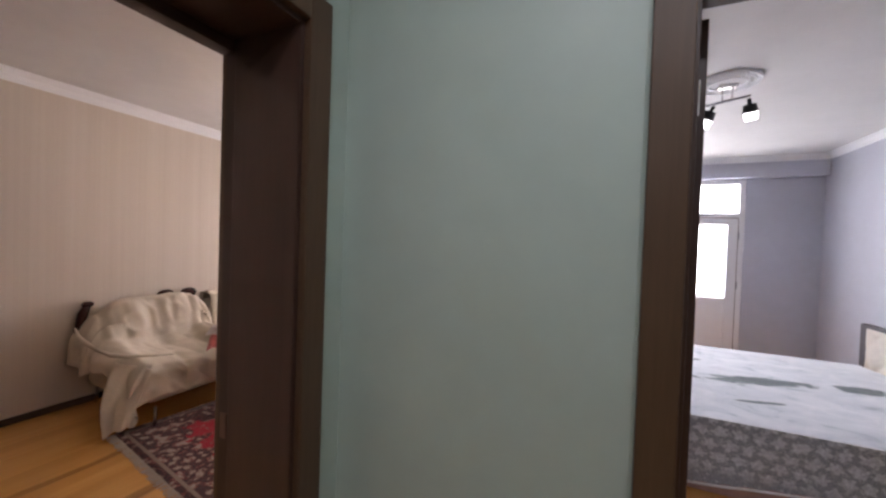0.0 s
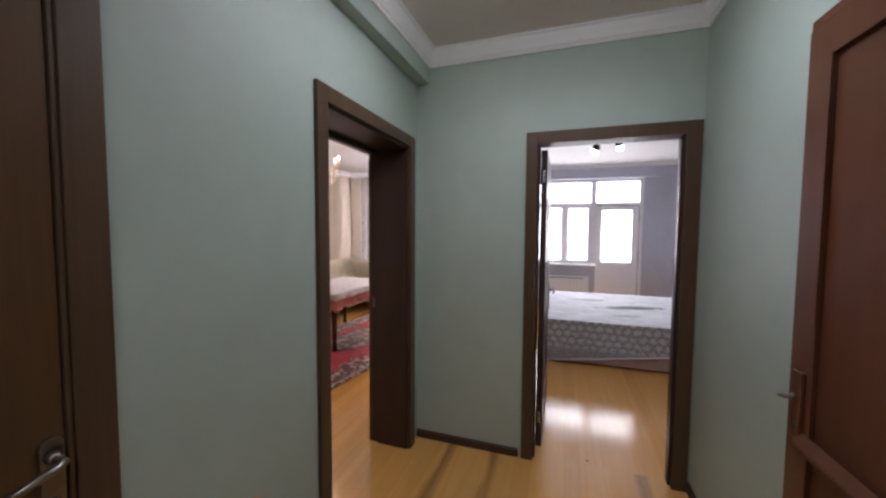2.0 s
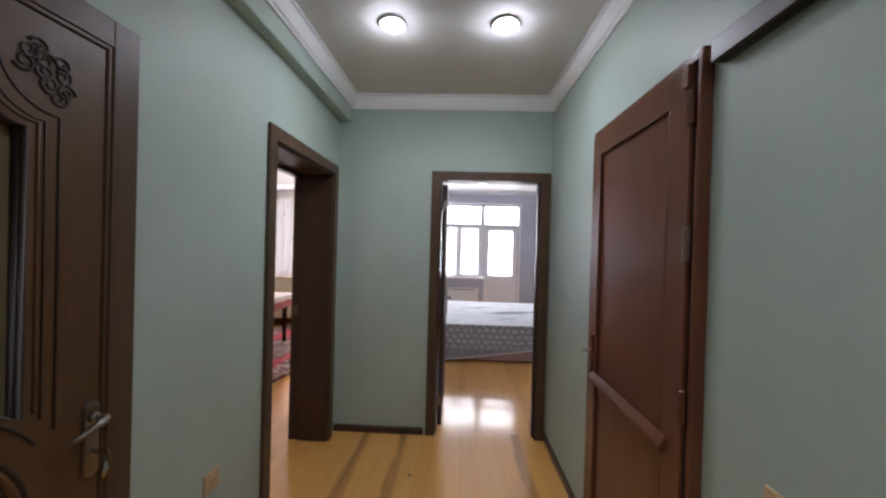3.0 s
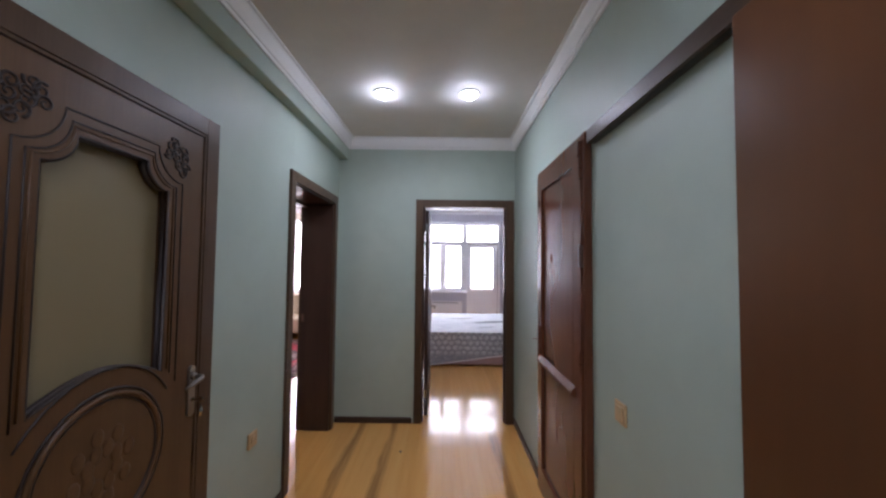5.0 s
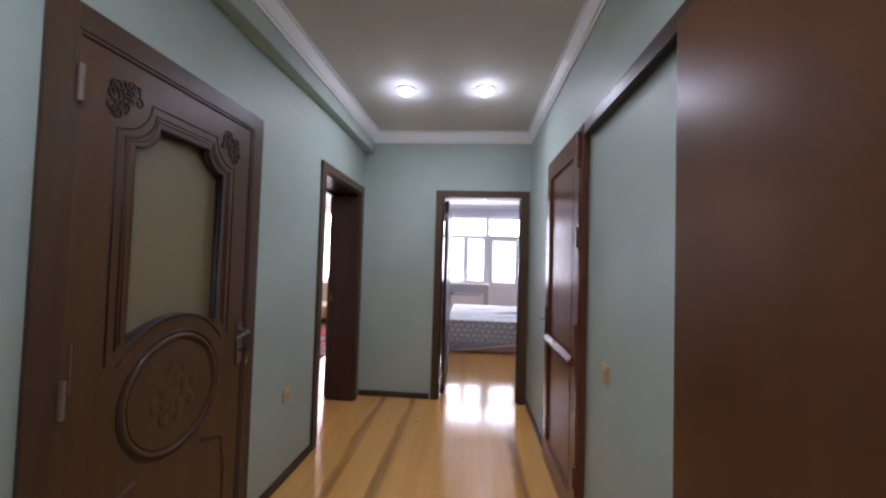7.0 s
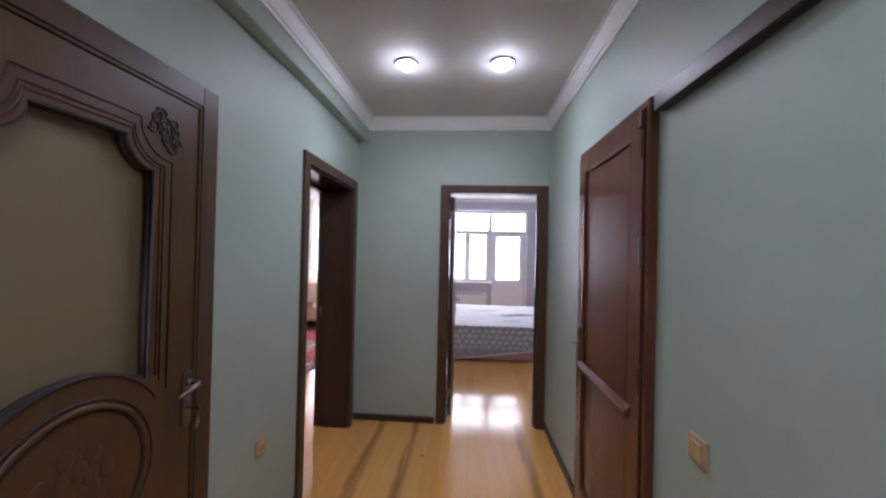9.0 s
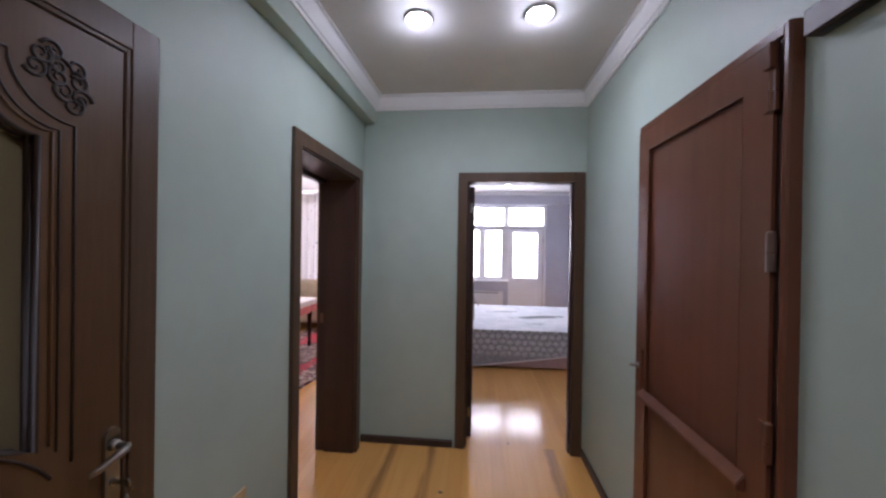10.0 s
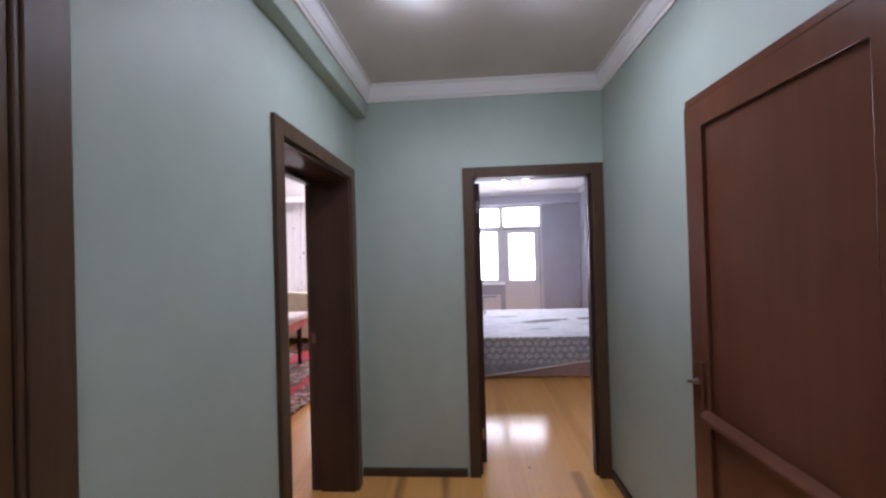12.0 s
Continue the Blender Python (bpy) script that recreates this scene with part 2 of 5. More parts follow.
def mat_rug():
    """Red oriental field with cream medallions in a dark flowered border (local metres from the rug's middle)."""
    n = Nodes("oriental_rug_pile")
    c = n.xyz(n.co)
    ax, ay = n.math("ABSOLUTE", c[0]), n.math("ABSOLUTE", c[1])
    edge = n.math("MINIMUM", n.math("SUBTRACT", 0.785, ax), n.math("SUBTRACT", 1.50, ay))
    sym = n.join(ax, ay, 0)
    warp = n.noise(sym, 7, 3)
    cell = n.voronoi(sym, 12)
    vine = n.noise(sym, 19, 4, 0.7, 1.6)
    inner = n.fac(edge, 0.15, 0.18, 0.0, 0.025)
    border = n.ramp(n.math("ADD", inner, n.math("ADD", n.math("MULTIPLY", cell, 0.5), n.math("MULTIPLY", vine, 0.6))),
                    (0.41, (0.55, 0.45, 0.38)), (0.45, (0.20, 0.07, 0.07)), (0.52, (0.075, 0.035, 0.045)), (0.60, (0.10, 0.05, 0.05)), (0.64, (0.30, 0.06, 0.06)), (0.70, (0.55, 0.45, 0.38)))
    red = n.ramp(vine, (0.35, (0.55, 0.012, 0.035)), (0.53, (0.62, 0.018, 0.05)), (0.60, (0.30, 0.06, 0.06)), (0.65, (0.60, 0.48, 0.43)))
    ex, ey = n.math("DIVIDE", c[0], 0.34), n.math("DIVIDE", c[1], 0.70)
    lobes = n.math("SUBTRACT", n.math("SQRT", n.math("ADD", n.math("MULTIPLY", ex, ex), n.math("MULTIPLY", ey, ey))), n.math("MULTIPLY", warp, 0.7))
    pale = n.mix(0.3, border, (0.42, 0.33, 0.29))
    field = n.mix(n.fac(lobes, 0.56, 0.60), pale, red)
    field = n.mix(n.fac(n.math("ABSOLUTE", n.math("SUBTRACT", lobes, 0.60)), 0.05, 0.03), field, (0.07, 0.03, 0.035))
    stripe = n.mix(n.fac(n.math("ABSOLUTE", n.math("SUBTRACT", edge, 0.05)), 0.008, 0.014), (0.42, 0.32, 0.26), n.mix(n.fac(n.math("ADD", edge, n.math("MULTIPLY", n.math("SUBTRACT", warp, 0.5), 0.5)), 0.315, 0.335), border, field))
    pile = n.noise(n.co, 260, 2)
    n.set(Base_Color=n.mix(n.fac(pile, 0.3, 0.7, 0.0, 0.12), stripe, (0.03, 0.02, 0.02)), Roughness=0.95, Sheen_Weight=0.15)
    n.bump(pile, 0.5, 0.006)
    return n.m


M = {
    "hall": mat_paint("pale_green_paint", (0.425, 0.520, 0.462), 0.5),
    "bedroom": mat_paint("lilac_grey_paint", (0.53, 0.54, 0.61), 0.6),
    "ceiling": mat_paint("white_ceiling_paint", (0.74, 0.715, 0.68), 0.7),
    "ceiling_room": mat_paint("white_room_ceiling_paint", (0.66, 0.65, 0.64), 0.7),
    "plaster": mat_paint("white_plaster", (0.87, 0.88, 0.89), 0.55, 0.02),
    "beam": mat_paint("beam_paint", (0.425, 0.520, 0.462), 0.5),
    "paper": mat_wallpaper(),
    "casing": mat_wood("brown_foil_wood", (0.108, 0.061, 0.034), (0.066, 0.036, 0.020), 0.38),
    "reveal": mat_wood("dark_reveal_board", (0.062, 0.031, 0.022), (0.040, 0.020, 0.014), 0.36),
    "leaf": mat_wood("brown_door_wood", (0.132, 0.068, 0.031), (0.086, 0.041, 0.018), 0.36),
    "groove": mat_plain("dark_groove_brown", (0.030, 0.019, 0.016), 0.5),
    "oldleaf": mat_gloss("red_brown_gloss_paint", (0.145, 0.052, 0.028), 0.22),
    "slide": mat_gloss("brown_slide_veneer", (0.118, 0.044, 0.016), 0.30),
    "base": mat_wood("dark_skirting_wood", (0.075, 0.045, 0.03), (0.045, 0.026, 0.018), 0.35, (3, 3, 12)),
    "chrome": mat_plain("brushed_nickel", (0.46, 0.44, 0.42), 0.22, 1.0),
    "nickel": mat_plain("tarnished_nickel", (0.30, 0.27, 0.24), 0.36, 1.0),
    "hinge": mat_plain("pale_hinge_steel", (0.20, 0.155, 0.115), 0.55, 0.0),
    "edge": mat_plain("dark_headboard_edge", (0.11, 0.10, 0.11), 0.4),
    "worn": mat_plain("worn_hinge_and_gap_shade", (0.17, 0.10, 0.075), 0.42, 0.5),
    "brass": mat_plain("polished_brass", (0.62, 0.48, 0.28), 0.36, 1.0),
    "gold": mat_plain("gold_plastic", (0.60, 0.42, 0.23), 0.35, 0.0),
    "pvc": mat_plain("white_plastic_frame", (0.85, 0.85, 0.87), 0.35, vary=0.02, scale=2),
    "black": mat_plain("black_metal", (0.03, 0.03, 0.03), 0.35, 0.6),
    "enamel": mat_plain("white_enamel", (0.80, 0.80, 0.80), 0.35, vary=0.02, scale=2),
    "bedbase": mat_plain("rose_brown_upholstery", (0.46, 0.29, 0.26), 0.8, vary=0.1, bump=0.2),
    "cream": mat_plain("cream_leatherette", (0.72, 0.66, 0.58), 0.45, vary=0.05, bump=0.08),
    "throw": mat_plain("beige_throw_cloth", (0.64, 0.57, 0.465), 0.9, vary=0.10, scale=6, bump=0.35),
    "lacquer": mat_wood("dark_red_lacquer", (0.060, 0.016, 0.013), (0.035, 0.010, 0.009), 0.22, coat=0.3),
    "cabback": mat_plain("cabinet_mirror_back", (0.86, 0.87, 0.86), 0.05, 1.0, vary=0.02, scale=2),
    "cabpale": mat_plain("pale_cabinet_board", (0.66, 0.60, 0.53), 0.5, vary=0.04, scale=5),
    "floor": mat_floor().m,
    "floordark": mat_floor_dark(),
    "lace": mat_lace(),
    "spread": mat_spread(),
    "rug": mat_rug(),
    "fringe": mat_plain("cream_rug_fringe", (0.52, 0.46, 0.38), 0.9),
    "amber": mat_plain("amber_frosted_glass", (0.28, 0.225, 0.125), 0.38, vary=0.01, scale=3, Transmission_Weight=0.1),
    "bulb": mat_glow("cool_lamp_glow", (0.88, 0.95, 1.0), 45),
    "bulbroom": mat_glow("cool_spot_glow", (0.88, 0.95, 1.0), 8),
    "bulbwarm": mat_glow("warm_candle_glow", (1.0, 0.85, 0.62), 25),
    "outside": mat_glow("bright_overcast_sky", (0.96, 0.97, 1.0), 2.2),
}


def mat_glass():
    n = Nodes("window_glass")
    n.set(Base_Color=(1, 1, 1), Roughness=0.02, Transmission_Weight=1.0, IOR=1.05)
    return n.m


def mat_crystal():
    n = Nodes("cut_crystal")
    n.set(Base_Color=(0.95, 0.93, 0.9), Roughness=0.03, Transmission_Weight=0.8, IOR=1.5)
    return n.m


def mat_sheer():
    """Thin white curtain with small blue-grey sprigs."""
    n = Nodes("sheer_curtain")
    dots = n.voronoi(n.co, 7)
    weave = n.noise(n.co, 120, 2)
    n.set(Base_Color=n.mix(n.fac(dots, 0.16, 0.13), (0.82, 0.83, 0.86), (0.30, 0.34, 0.45)), Roughness=0.9)
    n.set(Transmission_Weight=0.03, IOR=1.02)
    n.bump(weave, 0.2, 0.002)
    return n.m


def mat_cloth_print():
    """White tablecloth with a greyed flower print."""
    n = Nodes("printed_tablecloth")
    f = n.noise(n.co, 14, 4, 0.6, 1.0)
    n.set(Base_Color=n.ramp(f, (0.42, (0.80, 0.77, 0.78)), (0.60, (0.74, 0.70, 0.71)), (0.68, (0.42, 0.38, 0.40))), Roughness=0.6)
    n.bump(n.noise(n.co, 5, 4), 0.2, 0.01)
    return n.m


M["glass"], M["crystal"], M["sheer"], M["print"] = mat_glass(), mat_crystal(), mat_sheer(), mat_cloth_print()
M["pink"] = mat_plain("pink_undercloth", (0.66, 0.22, 0.24), 0.8, vary=0.25, scale=14)

# ---------- mesh helpers ----------


SKEW = [0.0]  # the hall's left wall stands slightly askew: metres in x for each metre in y
KINK = [False]  # its stretch beyond the living room doorway runs straighter


def askew(y):
    if KINK[0] and y > -0.955:
        return -0.0041 if y > -0.131 else -0.0041 - 0.0367 * (-0.131 - y) / 0.824
    return SKEW[0] * (y - 0.9)


def mesh_ob(name, bm, material, smooth=False):
    bmesh.ops.recalc_face_normals(bm, faces=bm.faces)
    for v in bm.verts:
        v.co.x += askew(v.co.y)
    me = bpy.data.meshes.new(name)
    bm.to_mesh(me)
    bm.free()
    for m in material if type(material) is tuple else (material,):
        me.materials.append(m)
    if smooth:
        for p in me.polygons:
            p.use_smooth = True
    return new(name, me)


def part(name, bm, material, parent, label="", smooth=False):
    ob = mesh_ob(name, bm, material, smooth)
    ob.parent = parent
    ob.matrix_parent_inverse = parent.matrix_world.inverted()
    return tagged(ob, label)


def thing(name, at, label, category, group="", kind=""):
    ob = new(name)
    ob.empty_display_size = 0.05
    ob.matrix_world = pose(*at)
    bpy.context.view_layer.update()
    return tagged(ob, label, category, group, kind)


def box(bm, x0, x1, y0, y1, z0, z1, bevel=0.0):
    m = Matrix.LocRotScale(((x0 + x1) / 2, (y0 + y1) / 2, (z0 + z1) / 2), None, (abs(x1 - x0), abs(y1 - y0), abs(z1 - z0)))
    vs = bmesh.ops.create_cube(bm, size=1, matrix=m)["verts"]
    if bevel:
        es = list({e for v in vs for e in v.link_edges})
        bmesh.ops.bevel(bm, geom=es, offset=bevel, segments=2, affect="EDGES", profile=0.6)
    return bm


def boxed(*b, bevel=0.0):
    return box(bmesh.new(), *b, bevel=bevel)


def cyl(bm, at, r0, r1, h, m=None, segs=20):
    """A tapered round piece along z (or along m's z), from at upwards."""
    t = Matrix.Translation(at) @ (m or Matrix()) @ Matrix.Translation((0, 0, h / 2))
    bmesh.ops.create_cone(bm, cap_ends=True, segments=segs, radius1=r0, radius2=r1, depth=h, matrix=t)
    return bm


def ball(bm, at, r, sx=1, sy=1, sz=1, segs=14):
    bmesh.ops.create_uvsphere(bm, u_segments=segs, v_segments=max(6, segs // 2 + 1), radius=r, matrix=Matrix.LocRotScale(at, None, (sx, sy, sz)))
    return bm


def tube(bm, pts, r, segs=6, closed=False):
    """A round strip along a line of points."""
    pts = [Vector(p) for p in pts]
    rings, n = [], len(pts)
    for i, p in enumerate(pts):
        a = pts[(i - 1) % n] if closed or i else p
        b = pts[(i + 1) % n] if closed or i < n - 1 else p
        d = (b - a).normalized()
        u = d.orthogonal().normalized() if abs(d.x) > 0.9 else (Vector((1, 0, 0)) - d * d.x).normalized()
        w = d.cross(u)
        rr = r[i] if hasattr(r, "__len__") else r
        rings.append([bm.verts.new(p + rr * (math.cos(k * math.tau / segs) * u + math.sin(k * math.tau / segs) * w)) for k in range(segs)])
    for i in range(n if closed else n - 1):
        a, b = rings[i], rings[(i + 1) % n]
        for k in range(segs):
            bm.faces.new((a[k], a[(k + 1) % segs], b[(k + 1) % segs], b[k]))
    if not closed:
        bm.faces.new(rings[0]), bm.faces.new(rings[-1])
    return bm


def plate(bm, outer, holes, x0, x1):
    """A flat plate in the y-z plane between x0 and x1, with shaped holes; loops are lists of (y, z)."""
    for x in (x0, x1):
        es = []
        for loop in (outer, *holes):
            vs = [bm.verts.new((x, *p)) for p in loop]
            es += [bm.edges.new((vs[i], vs[(i + 1) % len(vs)])) for i in range(len(vs))]
        bmesh.ops.triangle_fill(bm, use_beauty=True, use_dissolve=False, edges=es)
    for loop in (outer, *holes):
        for i in range(len(loop)):
            a, b = loop[i], loop[(i + 1) % len(loop)]
            bm.faces.new([bm.verts.new(p) for p in ((x0, *a), (x0, *b), (x1, *b), (x1, *a))])
    bmesh.ops.remove_doubles(bm, verts=bm.verts, dist=1e-5)
    return bm


def sheet(bm, nu, nv, f):
    """A grid of faces through f(u, v), u and v from 0 to 1."""
    g = [[bm.verts.new(f(i / nu, j / nv)) for j in range(nv + 1)] for i in range(nu + 1)]
    for i in range(nu):
        for j in range(nv):
            bm.faces.new((g[i][j], g[i + 1][j], g[i + 1][j + 1], g[i][j + 1]))
    return bm


def thick(bm, d):
    bmesh.ops.recalc_face_normals(bm, faces=bm.faces)
    bm.normal_update()
    faces, rim = bm.faces[:], [e for e in bm.edges if e.is_boundary]
    twin = {v: bm.verts.new(v.co - v.normal * d) for v in bm.verts[:]}
    for f in faces:
        bm.faces.new([twin[v] for v in reversed(f.verts)])
    for e in rim:
        a, b = e.verts
        bm.faces.new((a, b, twin[b], twin[a]))
    bmesh.ops.recalc_face_normals(bm, faces=bm.faces)
    return bm


def profile_run(bm, prof, a, b, along, mirror=1):
    """Sweep a closed profile of (offset, z) from a to b along 'x' or 'y'; offset grows from the wall at the third number."""
    def at(p, t):
        return (t, along[1] + mirror * p[0], p[1]) if along[0] == "x" else (along[1] + mirror * p[0], t, p[1])
    ra, rb = [bm.verts.new(at(p, a)) for p in prof], [bm.verts.new(at(p, b)) for p in prof]
    for i in range(len(prof)):
        j = (i + 1) % len(prof)
        bm.faces.new((ra[i], ra[j], rb[j], rb[i]))
    bm.faces.new(ra), bm.faces.new(rb)
    return bm


def structure(name, bm, material, label, category, smooth=False):
    return tagged(mesh_ob(name, bm, material, smooth), label, category, kind="structure")


# ---------- the shell ----------
XL, XR, YE, YB, TOP = -0.632, 1.08, 0.915, -4.3, 2.73
BX0, BX1, RY = -0.75, 2.48, 5.86
LX0, LX1, LY0, LRY = -4.10, -0.915, -0.30, 5.40


def wall_boxes(bm, axis, a0, a1, t0, t1, z1, holes):
    """A wall along 'x' or 'y' from a0 to a1, t0 to t1 thick, with (from, to, bottom, top) openings."""
    def put(p, q, z0, zt):
        if q - p > 1e-4 and zt - z0 > 1e-4:
            box(bm, *((p, q, t0, t1) if axis == "x" else (t0, t1, p, q)), z0, zt)
    cur = a0
    for h0, h1, zb, zt in sorted(holes):
        put(cur, h0, 0, z1)
        put(h0, h1, 0, zb), put(h0, h1, zt, z1)
        cur = h1
    put(cur, a1, 0, z1)
    return bm


LIV = (-0.130, 0.765, 0, 2.075)
GLS = (-1.805, -0.955, 0, 2.075)
BED = (0.175, 1.005, 0, 2.075)
BWIN = (-0.30, 1.735, 0, 2.485)
LWIN = (-3.72, -2.0, 0.87, 2.47)

SKEW[0], KINK[0] = 0.022, True
structure("wall_hall_left", wall_boxes(bmesh.new(), "y", YB, YE, -0.78, XL, TOP + 0.1, [LIV, GLS]), M["hall"], "pale green painted hall wall with two doorways", "wall")
SKEW[0], KINK[0] = 0.0, False
structure("wall_hall_end", wall_boxes(bmesh.new(), "x", XL - 0.06, XR, YE, YE + 0.06, TOP + 0.1, [BED]), M["hall"], "pale green painted end wall with bedroom doorway", "wall")
structure("wall_hall_right", boxed(XR, XR + 0.12, YB, YE + 0.06, 0, TOP + 0.1), M["hall"], "pale green painted hall wall", "wall")
structure("wall_hall_back", boxed(XL - 0.3, XR + 0.12, YB - 0.12, YB, 0, TOP + 0.1), M["hall"], "pale green painted back wall of hall", "wall")
structure("wall_living_hall", wall_boxes(bmesh.new(), "y", LY0 - 0.1, YE + 0.12, LX1, -0.78, TOP + 0.1, [LIV]), M["paper"], "beige papered living room wall with doorway", "wall")
structure("wall_living_bedroom", boxed(LX1, -0.835, YE + 0.12, LRY, 0, TOP + 0.1), M["paper"], "beige papered living room partition", "wall")
structure("wall_living_left", boxed(LX0 - 0.12, LX0, LY0 - 0.1, LRY + 0.2, 0, TOP + 0.1), M["paper"], "beige striped wallpaper behind the sofa", "wall")
structure("wall_living_near", boxed(LX0, LX1, LY0 - 0.1, LY0, 0, TOP + 0.1), M["paper"], "beige papered living room wall", "wall")
structure("wall_living_window", wall_boxes(bmesh.new(), "x", LX0, -0.835, LRY, LRY + 0.2, TOP + 0.1, [LWIN]), M["paper"], "beige papered window wall of living room", "wall")
structure("wall_bedroom_hall", wall_boxes(bmesh.new(), "x", BX0, BX1, YE + 0.06, YE + 0.12, TOP + 0.1, [BED]), M["bedroom"], "lilac grey painted bedroom wall with doorway", "wall")
structure("wall_bedroom_left", boxed(-0.835, BX0, YE + 0.12, RY + 0.2, 0, TOP + 0.1), M["bedroom"], "lilac grey painted bedroom wall", "wall")
structure("wall_bedroom_right", boxed(BX1, BX1 + 0.12, YE + 0.06, RY + 0.2, 0, TOP + 0.1), M["bedroom"], "lilac grey painted wall behind the headboard", "wall")
structure("wall_bedroom_window", wall_boxes(bmesh.new(), "x", BX0, BX1, RY, RY + 0.2, TOP + 0.1, [BWIN]), M["bedroom"], "lilac grey painted window wall of bedroom", "wall")
structure("beam_bedroom", boxed(BX0, BX1, RY - 0.10, RY, 2.485, TOP, bevel=0.004), M["bedroom"], "lilac grey beam above the bedroom window", "beam")
structure("ceiling_hall", boxed(XL - 0.14, XR, YB, YE, TOP, TOP + 0.08), M["ceiling"], "off-white painted hall ceiling", "ceiling")
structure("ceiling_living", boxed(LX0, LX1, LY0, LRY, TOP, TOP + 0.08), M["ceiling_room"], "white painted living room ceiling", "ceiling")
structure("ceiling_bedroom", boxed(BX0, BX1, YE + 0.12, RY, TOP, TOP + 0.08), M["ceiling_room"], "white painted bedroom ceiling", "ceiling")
# unseen slab added over the ceilings to block sun and sky light
structure("roof_slab", boxed(LX0 - 0.12, BX1 + 0.12, YB - 0.12, RY + 0.2, TOP + 0.105, TOP + 0.3), M["plaster"], "unseen slab above the flat that shuts out light", "slab")
# small closed space behind the glazed door
structure("wall_store", wall_boxes(bmesh.new(), "y", -2.6, LY0 - 0.12, -2.1, -2.0, TOP + 0.1, []), M["plaster"], "plain wall behind the glazed door", "wall")
structure("wall_store_side", boxed(-2.0, -0.79, -2.7, -2.6, 0, TOP + 0.1), M["plaster"], "plain wall behind the glazed door", "wall")
structure("ceiling_store", boxed(-2.0, -0.79, -2.6, LY0 - 0.12, TOP, TOP + 0.08), M["ceiling_room"], "plain ceiling behind the glazed door", "ceiling")

# beam along the hall's left wall, and the plaster cornices
SKEW[0] = 0.022
structure("beam_hall", boxed(XL, -0.548, YB, YE, 2.519, TOP, bevel=0.006), M["beam"], "pale green boxed beam under the hall cornice", "beam")


def cornice_profile(h, d, z):
    return [(0, z), (0, z - h), (0.012, z - h), (0.016, z - h + 0.016), (0.024, z - h + 0.02), (0.034, z - h + 0.05), (d - 0.02, z - 0.022), (d - 0.014, z - 0.012), (d, z - 0.010), (d, z)]


bm = bmesh.new()
cp = cornice_profile(0.105, 0.062, TOP - 0.001)
profile_run(bm, cp, YB, YE, ("y", -0.547), 1)
structure("trim_cornice_beam", bm, M["plaster"], "white moulded plaster cornice along the hall beam", "cornice")
SKEW[0] = 0.0
bm = bmesh.new()
profile_run(bm, cp, YB, YE, ("y", XR), -1)
profile_run(bm, cp, -0.55, XR, ("x", YE), -1)
profile_run(bm, cp, -0.64, XR, ("x", YB), 1)
structure("trim_cornice_hall", bm, M["plaster"], "white moulded plaster cornice of the hall", "cornice")
bm = bmesh.new()
cp = cornice_profile(0.09, 0.08, TOP - 0.001)
profile_run(bm, cp, LY0, LRY, ("y", LX0), 1)
profile_run(bm, cp, LY0, LRY, ("y", LX1), -1)
profile_run(bm, cp, LX0, LX1, ("x", LRY), -1)
profile_run(bm, cp, LX0, LX1, ("x", LY0), 1)
structure("trim_cornice_living", bm, M["plaster"], "white plaster cornice of the living room", "cornice")
cp = cornice_profile(0.058, 0.085, TOP - 0.001)
bm = bmesh.new()
profile_run(bm, cp, YE + 0.12, RY - 0.1, ("y", BX0), 1)
profile_run(bm, cp, YE + 0.12, RY - 0.1, ("y", BX1), -1)
profile_run(bm, cp, BX0, BX1, ("x", RY - 0.1), -1)
profile_run(bm, cp, BX0, BX1, ("x", YE + 0.12), 1)
structure("trim_cornice_bedroom", bm, M["plaster"], "white plaster cornice of the bedroom", "cornice")

# skirting boards
SK = [(0, 0.0), (0, 0.055), (0.006, 0.055), (0.012, 0.045), (0.014, 0.0)]
for nm, run in (("hall", [(XL, BED[0] - 0.075, "x", YE, -1), (-0.0, YE, "y", XR, -1), (YB, -0.91, "y", XR, -1)]),
                ("living", [(LY0, LRY, "y", LX0, 1), (LX0, LX1, "x", LRY, -1), (LX0, LX1, "x", LY0, 1), (YE, LRY, "y", LX1, -1)]),
                ("bedroom", [(YE + 0.12, RY, "y", BX1, -1), (BX0, BWIN[0], "x", RY, -1), (BWIN[1], BX1, "x", RY, -1), (YE + 0.12, RY, "y", BX0, 1)])):
    bm = bmesh.new()
    for a, b, ax, at, s in run:
        profile_run(bm, SK, a, b, (ax, at), s)
    structure("baseboard_" + nm, bm, M["base"], "dark brown wooden skirting board", "skirting board")

SKEW[0], KINK[0] = 0.022, True
bm = bmesh.new()
for a, b in ((YB, GLS[0] - 0.085), (GLS[1] + 0.085, LIV[0] - 0.06)):
    profile_run(bm, SK, a, b, ("y", XL), 1)
structure("baseboard_hall_left", bm, M["base"], "dark brown wooden skirting board", "skirting board")
SKEW[0], KINK[0] = 0.0, False

# ---------- windows and outside ----------


def pane(win, x0, x1, y, z0, z1):
    p = part("pane", boxed(x0, x1, y - 0.008, y + 0.008, z0, z1), M["glass"], win, "clear window pane")
    p.visible_shadow = False
    return p


def framed(bm, x0, x1, z0, z1, y0, y1, w):
    """A rectangular frame of members w wide."""
    box(bm, x0, x0 + w, y0, y1, z0, z1, 0.004), box(bm, x1 - w, x1, y0, y1, z0, z1, 0.004)
    box(bm, x0 + w, x1 - w, y0, y1, z0, z0 + w, 0.004), box(bm, x0 + w, x1 - w, y0, y1, z1 - w, z1, 0.004)
    return bm


